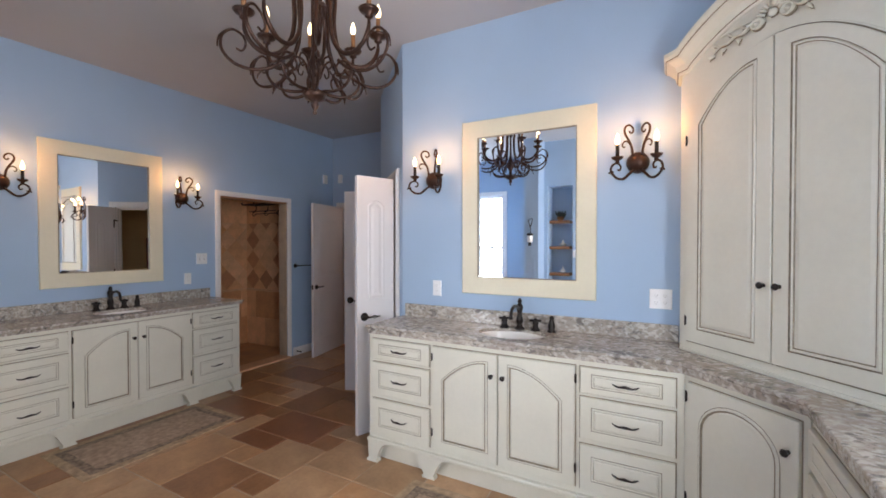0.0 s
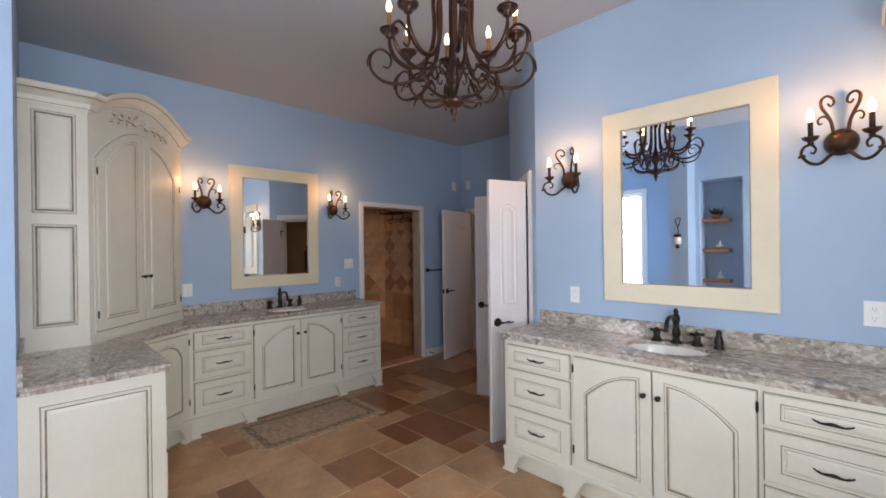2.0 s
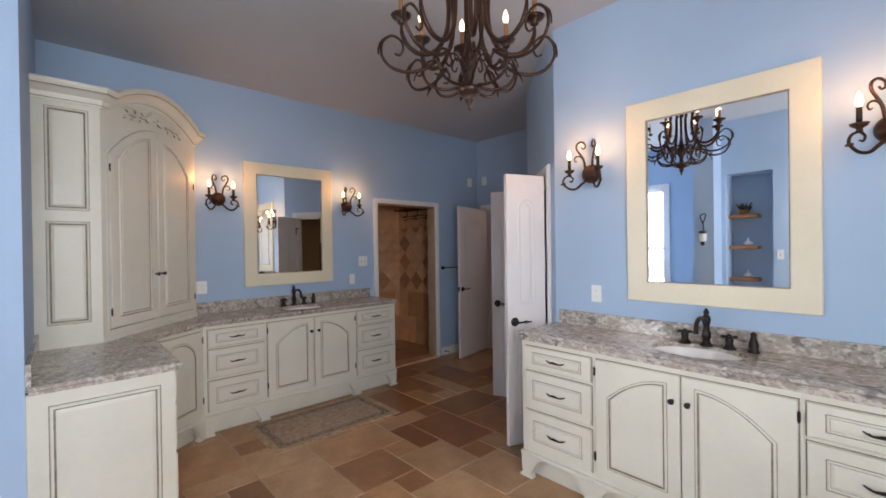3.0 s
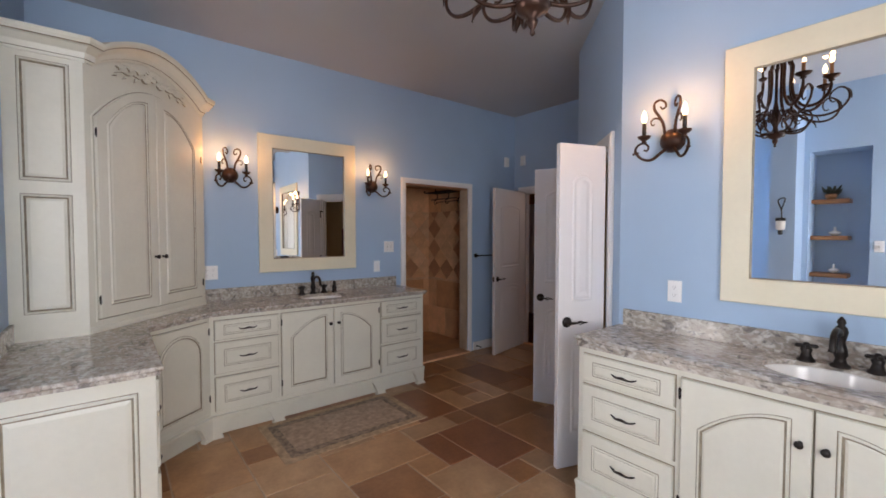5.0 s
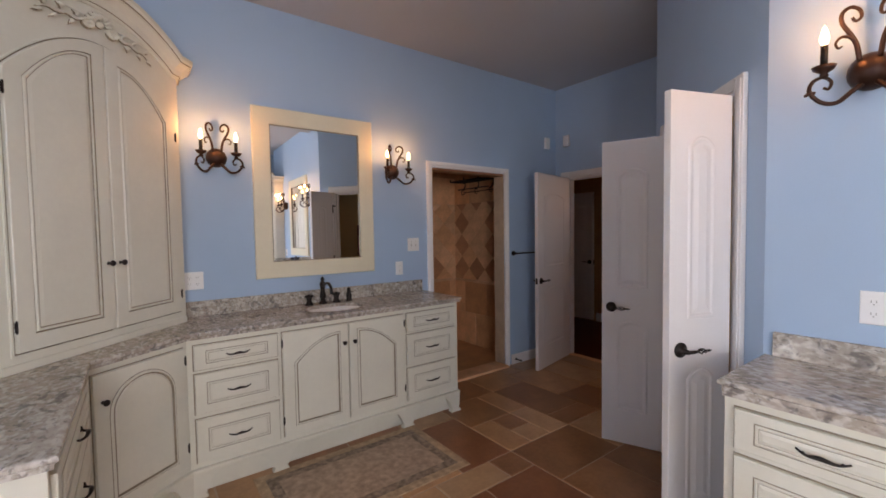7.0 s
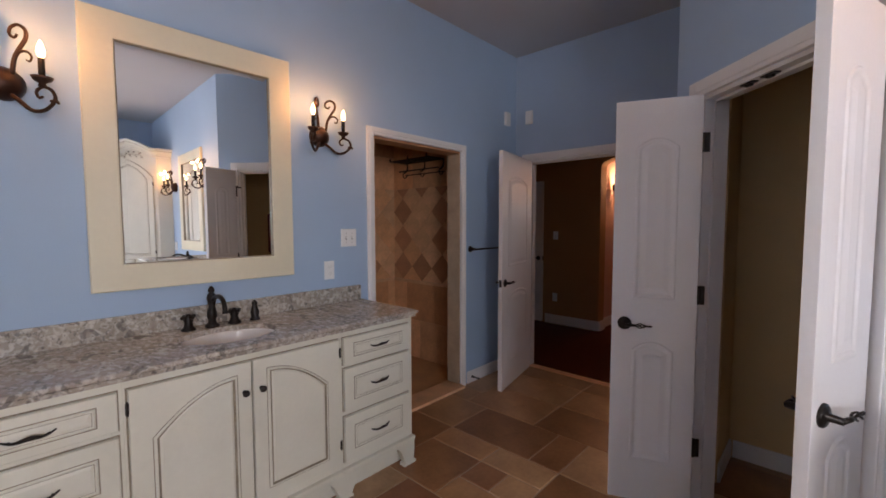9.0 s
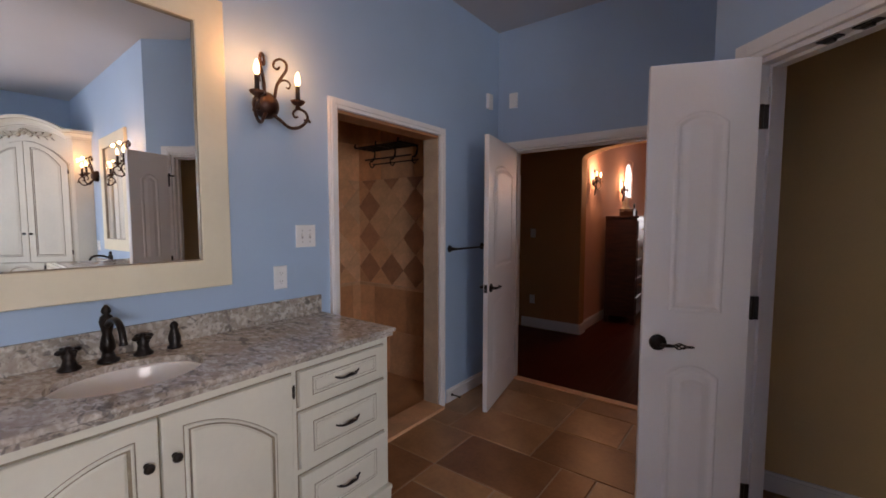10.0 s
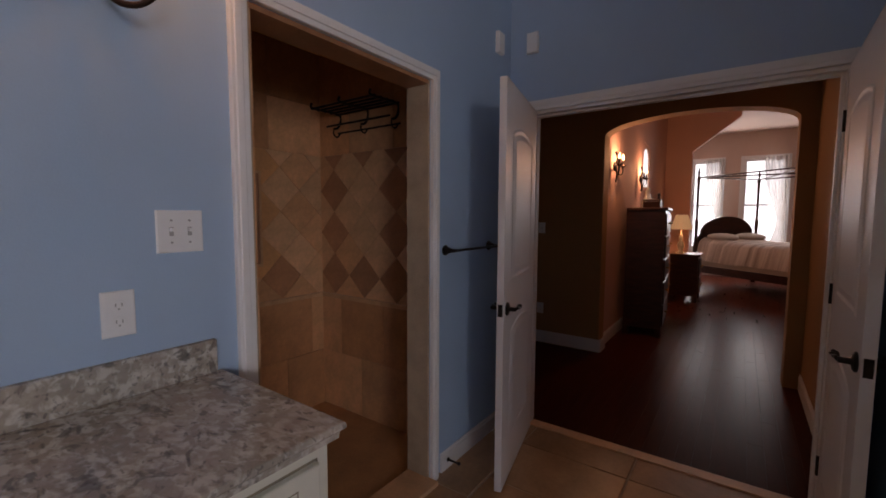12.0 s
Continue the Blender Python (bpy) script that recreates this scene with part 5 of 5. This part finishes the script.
part("case", boxbm(-0.09, 0.09, -0.06, 0.06, 0, 0.07, bevel=0.004), DARKWOOD, bx)
part("lid", boxbm(-0.095, 0.095, -0.065, 0.065, 0.072, 0.10, bevel=0.008), DARKWOOD, bx)


def bed_sconce(m):
    t = thing("wall_sconce", m, "dark iron wall sconce lit beside the arch", "sconce", "bedroom sconces")
    bm = bmesh.new()
    lathe(bm, [(0.05, 0), (0.05, 0.01), (0.03, 0.025), (0.001, 0.03)], seg=14, axis="y")
    tube(bm, spline([(0, -0.01, 0.16), (0, -0.03, 0.1), (0, -0.02, 0.0), (0, -0.03, -0.10), (0, -0.02, -0.17)], 5), 0.010, 6)
    part("back_plate", bm, BLACK, t, smooth=True)
    for s in (-1, 1):
        bm = bmesh.new()
        tube(bm, spline([(0, -0.02, -0.06), (0.05 * s, -0.05, -0.09), (0.09 * s, -0.07, -0.06), (0.085 * s, -0.07, -0.02)], 5), 0.007, 6)
        part("arm", bm, BLACK, t, smooth=True)
        candle(t, 0.085 * s, -0.07, 0.01, 0.06)
    bulb_lamp("bedroom_sconce_light", m @ Vector((0, -0.13, 0.10)), 8.5, (1.0, 0.50, 0.24))


bed_sconce(pose(-4.33, 7.02, 1.93, 0, 0, 90))
bed_sconce(pose(-4.33, 8.42, 1.90, 0, 0, 90))
bm = bmesh.new()
slab_xz(bm, [(0.0, 0.63), (0.45, 0.63), (0.45, 0.35)] + [(0.225 + 0.225 * math.cos(math.pi * i / 12), 0.35 + 0.23 * math.sin(math.pi * i / 12)) for i in range(13)] + [(0, 0.35)], 0.01, 0.13)
ob = part("window_arch_head", bm, PINK)
ob.matrix_world = pose(-4.33, 8.65, 1.80, 0, 0, 90)
tagged(ob, kind="structure")

wb = tagged(thing("window_bedroom", pose(-4.33, 8.65, 1.80, 0, 0, 90), "small arched window bright with daylight", "window"), kind="structure")


def arch_outline(d):
    return [(d, d), (0.45 - d, d), (0.45 - d, 0.35)] + [(0.225 + (0.225 - d) * math.cos(math.pi * i / 12), 0.35 + (0.23 - d) * math.sin(math.pi * i / 12)) for i in range(1, 12)] + [(d, 0.35)]


bm = bmesh.new()
slab_xz(bm, arch_outline(0.003), 0.030, 0.034)
part("pane", bm, BACK, wb)
bm = bmesh.new()
rings = [[bm.verts.new((x, y, z)) for x, z in arch_outline(d)] for d, y in ((0.002, 0.029), (0.002, 0.012), (0.022, 0.012), (0.022, 0.029))]
for a, b in zip(rings, rings[1:]):
    for i in range(len(a)):
        bm.faces.new((a[i], a[(i + 1) % len(a)], b[(i + 1) % len(a)], b[i]))
part("window_frame", bm, TRIM, wb)

# four-poster bed
QUILT = mat("striped_quilt", (0.72, 0.66, 0.60), 0.9, var=0.25, scale=1.6, fine=40, stretch=(0.3, 7, 0.3), second=(0.30, 0.22, 0.18), bump=0.05)
SHEET = mat("pillow_linen", (0.68, 0.62, 0.55), 0.9, var=0.06)
t = thing("four_poster_bed", pose(-3.91, 12.05, 0, 0, 0, 50), "dark four-poster bed with striped quilt below the bay windows", "bed")
BW, BL = 1.55, 2.05
for x, y in ((0.0, 0.0), (BW, 0.0), (0.0, -BL), (BW, -BL)):
    bm = bmesh.new()
    lathe(bm, [(0.045, 0), (0.045, 0.45), (0.055, 0.5), (0.035, 0.56), (0.050, 0.75), (0.028, 1.0), (0.036, 1.3), (0.022, 1.34), (0.026, 2.08), (0.036, 2.14), (0.016, 2.20), (0.026, 2.27), (0.004, 2.37)], (x, y, 0), 12)
    part("post", bm, DARKWOOD, t, smooth=True)
bm = bmesh.new()
slab_xz(bm, [(0.04, 0.35), (BW - 0.04, 0.35), (BW - 0.04, 0.95)] + [(BW / 2 + 0.66 * math.cos(math.pi * i / 16), 1.04 + 0.36 * math.sin(math.pi * i / 16)) for i in range(17)] + [(0.04, 0.95)], -0.025, 0.025)
part("headboard", bm, DARKWOOD, t, "arched dark headboard")
for a, b in (((0, 0), (BW, 0)), ((0, -BL), (BW, -BL)), ((0, 0), (0, -BL)), ((BW, 0), (BW, -BL)), ((0, 0), (BW, -BL)), ((BW, 0), (0, -BL))):
    bm = bmesh.new()
    tube(bm, [(a[0], a[1], 2.17), (b[0], b[1], 2.17)], 0.014, 6)
    part("canopy_rail", bm, DARKWOOD, t)
for x in (-0.02, BW - 0.02):
    part("side_rail", boxbm(x, x + 0.04, -BL, 0, 0.28, 0.42, bevel=0.004), DARKWOOD, t)
bm = bmesh.new()
nx, ny = 16, 22
g = {}
for i in range(nx + 1):
    for j in range(ny + 1):
        u, v = i / nx * 2 - 1, j / ny
        fall = max(0, abs(u) - 0.82) / 0.18
        x = BW / 2 + u * (BW / 2 + 0.03) * (1.0 if abs(u) < 0.82 else 1.02)
        y = -0.04 - v * (BL + 0.03)
        end = max(0, v - 0.93) / 0.07
        z = 0.90 + 0.06 * max(0, 1 - v * 3.2) - 0.40 * fall ** 1.5 - 0.26 * end ** 1.5 + 0.012 * math.sin(9 * x + 3 * y) + 0.015 * noise.noise(Vector((x * 4, y * 4, 0)))
        g[i, j] = bm.verts.new((x, y, z))
for i in range(nx):
    for j in range(ny):
        bm.faces.new((g[i, j], g[i + 1, j], g[i + 1, j + 1], g[i, j + 1]))
q = part("quilt", bm, QUILT, t, "striped grey and cream quilt", True)
part("mattress", boxbm(0.03, BW - 0.03, -BL + 0.04, -0.03, 0.36, 0.72, bevel=0.03), SHEET, t)
for x in (0.10, 0.80):
    bm = bmesh.new()
    bmesh.ops.create_uvsphere(bm, u_segments=14, v_segments=8, radius=1)
    bmesh.ops.scale(bm, verts=bm.verts, vec=(0.34, 0.20, 0.075))
    part("pillow", bm, SHEET, t, smooth=True).matrix_basis = pose(x + 0.32, -0.24, 0.985, 8)

# curtains at the bay windows
SHEER = mat("sheer_curtain", (0.82, 0.80, 0.78), 0.9, var=0.04, scale=6)
b = SHEER.node_tree.nodes["Principled BSDF"]
b.inputs["Transmission Weight"].default_value = 0.0
b.inputs["Alpha"].default_value = 0.75


def curtain(x0, x1, tie, label):
    """Gathered curtain drawn in to one side at mid height."""
    bm = bmesh.new()
    n, rows = 44, 16
    grid = []
    for j in range(rows + 1):
        v = j / rows
        z = 2.72 - v * 2.3
        pull = 0.62 * math.exp(-((v - 0.62) / 0.28) ** 2)
        row = []
        for i in range(n + 1):
            u = i / n
            x = x0 + (x1 - x0) * u
            x += (tie - x) * pull
            row.append(bm.verts.new((x, 13.90 + 0.022 * math.sin(u * 44) * (1 - 0.4 * pull), z)))
        grid.append(row)
    for a, b in zip(grid, grid[1:]):
        for i in range(n):
            bm.faces.new((a[i], a[i + 1], b[i + 1], b[i]))
    tagged(part("curtain", bm, SHEER, smooth=True), label, "curtain", "bay curtains")


curtain(-3.92, -3.56, -3.57, "sheer white curtain tied back beside the window")
curtain(-2.82, -2.38, -2.40, "sheer white curtain tied back beside the window")

# clothes in the closet
CLOTH = [mat("cloth_" + n, c, 0.95, var=0.2, scale=6, fine=80, bump=0.05) for n, c in (("black", (0.015, 0.015, 0.018)), ("grey", (0.06, 0.06, 0.07)), ("red", (0.20, 0.03, 0.03)), ("white", (0.5, 0.5, 0.52)))]
t = thing("clothes_rail", pose(-2.05, 3.89, 1.72), "metal clothes rail in the dark closet", "rail")
bm = bmesh.new()
tube(bm, [(0, 0, 0), (0.999, 0, 0)], 0.012, 8)
part("rod", bm, BLACK, t)
for k in range(9):
    ob = thing("hanging_garment", pose(-2.00 + 0.105 * k, 3.88, 0, 0, 0, 4 * (k % 3) - 4), "dark garment hanging from the closet rail", "garment", "hanging clothes")
    bm = bmesh.new()
    rows = []
    for z, hw, th in ((1.66, 0.03, 0.012), (1.60, 0.20, 0.02), (1.50, 0.24, 0.03), (1.1, 0.22, 0.035), (0.75 + 0.05 * (k % 3), 0.24, 0.04)):
        rows.append([bm.verts.new((th * math.cos(a) + 0.006 * math.sin(5 * a + k), hw * math.sin(a), z)) for a in [2 * math.pi * i / 18 for i in range(18)]])
    for p, q in zip(rows, rows[1:]):
        for i in range(18):
            bm.faces.new((p[i], p[(i + 1) % 18], q[(i + 1) % 18], q[i]))
    bm.faces.new(rows[-1])
    part("cloth", bm, CLOTH[(0, 3, 0, 1, 0, 1, 2, 2, 2)[k]], ob, smooth=True)
    bm = bmesh.new()
    tube(bm, spline([(0, 0, 1.65), (0, 0, 1.70), (0, 0.02, 1.725), (0, 0, 1.745), (0, -0.015, 1.735)], 4), 0.003, 5)
    part("hanger", bm, BLACK, ob)

rug(pose(-3.885, 1.20, 0.0), 0.66, 1.12, "muted patterned rug on the stone floor before the vanity")
rug(pose(-1.42, 1.56, 0.0), 1.12, 0.66, "muted patterned rug on the stone floor before the vanity")

# ---- floor of mixed stone tiles ----
STONES = [mat("stone_" + n, c, 0.32, var=0.2, scale=3.6, fine=45, rand=0.13, bump=0.03, second=s, spec=0.45) for n, c, s in (
    ("tan", (0.45, 0.255, 0.125), (0.31, 0.165, 0.075)), ("sand", (0.48, 0.30, 0.165), (0.35, 0.205, 0.105)), ("brown", (0.32, 0.155, 0.068), (0.20, 0.09, 0.038)), ("red", (0.245, 0.10, 0.044), (0.17, 0.066, 0.03)), ("grey", (0.40, 0.245, 0.135), (0.26, 0.155, 0.08)))]
U = 0.2032
GX, GY = -2.980 - 8 * U, 2.227 - 23 * U
NX, NY = 28, 36
used = np.zeros((NX, NY), bool)
rng = random.Random(11)
plan = [(8, 23, 3, 2, 3), (8, 22, 2, 1, 3), (9, 19, 2, 2, 2), (8, 17, 3, 2, 1), (8, 16, 2, 1, 2), (11, 23, 1, 1, 2), (10, 21, 2, 2, 1), (9, 21, 1, 1, 0), (11, 20, 1, 1, 2), (12, 22, 2, 2, 4), (7, 24, 1, 1, 2), (5, 26, 1, 1, 2),
        (7, 25, 2, 3, 2), (9, 25, 3, 2, 2), (7, 19, 2, 3, 0), (7, 22, 1, 2, 1), (5, 17, 1, 1, 2), (6, 17, 2, 2, 1), (15, 24, 1, 1, 2), (16, 24, 2, 1, 3), (1, 26, 2, 2, 2), (5, 30, 3, 2, 2), (12, 20, 2, 2, 1), (11, 18, 2, 2, 0), (12, 24, 3, 1, 4), (3, 17, 2, 2, 0), (5, 18, 1, 1, 1), (4, 15, 3, 2, 0), (3, 28, 3, 2, 2), (1, 28, 2, 2, 0), (2, 30, 3, 2, 0), (6, 28, 1, 2, 2)]
for i, j, a, b, c in plan:
    used[i:i + a, j:j + b] = True
for i in range(NX):
    for j in range(NY):
        if used[i, j]:
            continue
        for a, b in rng.sample([(3, 2), (2, 3), (3, 2), (2, 2), (2, 2)], 5) + rng.sample([(2, 1), (1, 2)], 2) + [(1, 1)]:
            if i + a <= NX and j + b <= NY and not used[i:i + a, j:j + b].any():
                used[i:i + a, j:j + b] = True
                plan.append((i, j, a, b, rng.choices(range(5), (5, 4, 3, 0.5, 3))[0]))
                break
meshes = {}


def stone_mesh(w, d, c):
    key = (round(w, 3), round(d, 3), c)
    if key not in meshes:
        bm = bmesh.new()
        lay = [(0.004, 0.0), (0.004, 0.008), (0.008, 0.0115)]
        prev = None
        for ins, z in lay:
            ring = [bm.verts.new((x, y, z)) for x, y in inset([(0, 0), (w, 0), (w, d), (0, d)], ins)]
            if prev:
                for k in range(4):
                    bm.faces.new((prev[k], prev[(k + 1) % 4], ring[(k + 1) % 4], ring[k]))
            prev = ring
        bm.faces.new(prev)
        me = bpy.data.meshes.new("stone_tile")
        bm.to_mesh(me)
        bm.free()
        me.materials.append(STONES[c])
        meshes[key] = me
    return meshes[key]


placed = []
for i, j, a, b, c in plan:
    x0, x1 = max(XA, GX + i * U), min(XH, GX + (i + a) * U)
    y0, y1 = max(-2.4, GY + j * U), min(4.74, GY + (j + b) * U)
    if x1 - x0 > 0.02 and y1 - y0 > 0.02:
        placed.append((abs(x0 + 2.6) + abs(y0 - 2.4), x0, x1, y0, y1, c))
placed.sort()
for _, x0, x1, y0, y1, c in placed[:298]:
    ob = new("stone_tile", stone_mesh(x1 - x0, y1 - y0, c))
    ob.parent = floor
    ob.location = (x0, y0, -0.0119)
bm = bmesh.new()
for _, x0, x1, y0, y1, c in placed[298:]:
    box(bm, x0 + 0.003, x1 - 0.003, y0 + 0.003, y1 - 0.003, -0.0118, -0.0005, c)
if len(placed) > 298:
    ob = tagged(part("stone_tile_rest", bm, STONES, floor), kind="stuff")
else:
    bm.free()

# dark floorboards of the hall and bedroom
hall = bpy.data.objects["floor_bedroom"]
rng = random.Random(2)
boards = {}
for k in range(60):
    x0 = -5.2 + k * 0.085
    y = 4.76 - rng.uniform(0, 0.9)
    while y < 8.6 and x0 < -2.75:
        ln = rng.choice((0.9, 1.2, 1.5, 1.8))
        a, e = max(4.76, y), min(8.9, y + ln)
        key = round(e - a, 3)
        if e - a > 0.05:
            if key not in boards:
                bm = bmesh.new()
                relief(bm, rect(0, 0.0845, 0, e - a), [(0.0001, 0, 0), (0.0001, 0.0053, 0), (0.0004, 0.0055, 0)])
                bmesh.ops.rotate(bm, verts=bm.verts, matrix=Matrix.Rotation(radians(-90), 3, "X"))
                bmesh.ops.recalc_face_normals(bm, faces=bm.faces)
                me = bpy.data.meshes.new("floorboard")
                bm.to_mesh(me)
                bm.free()
                me.materials.append(WOOD)
                boards[key] = me
            ob = new("floorboard", boards[key])
            ob.parent = hall
            ob.location = (x0, a, -0.0079)
        y += ln + 0.001
tagged(part("threshold", boxbm(-4.285, -2.81, 4.70, 4.78, -0.004, 0.006, bevel=0.003), TILES[1]), "pale stone threshold in the bedroom doorway", kind="structure")
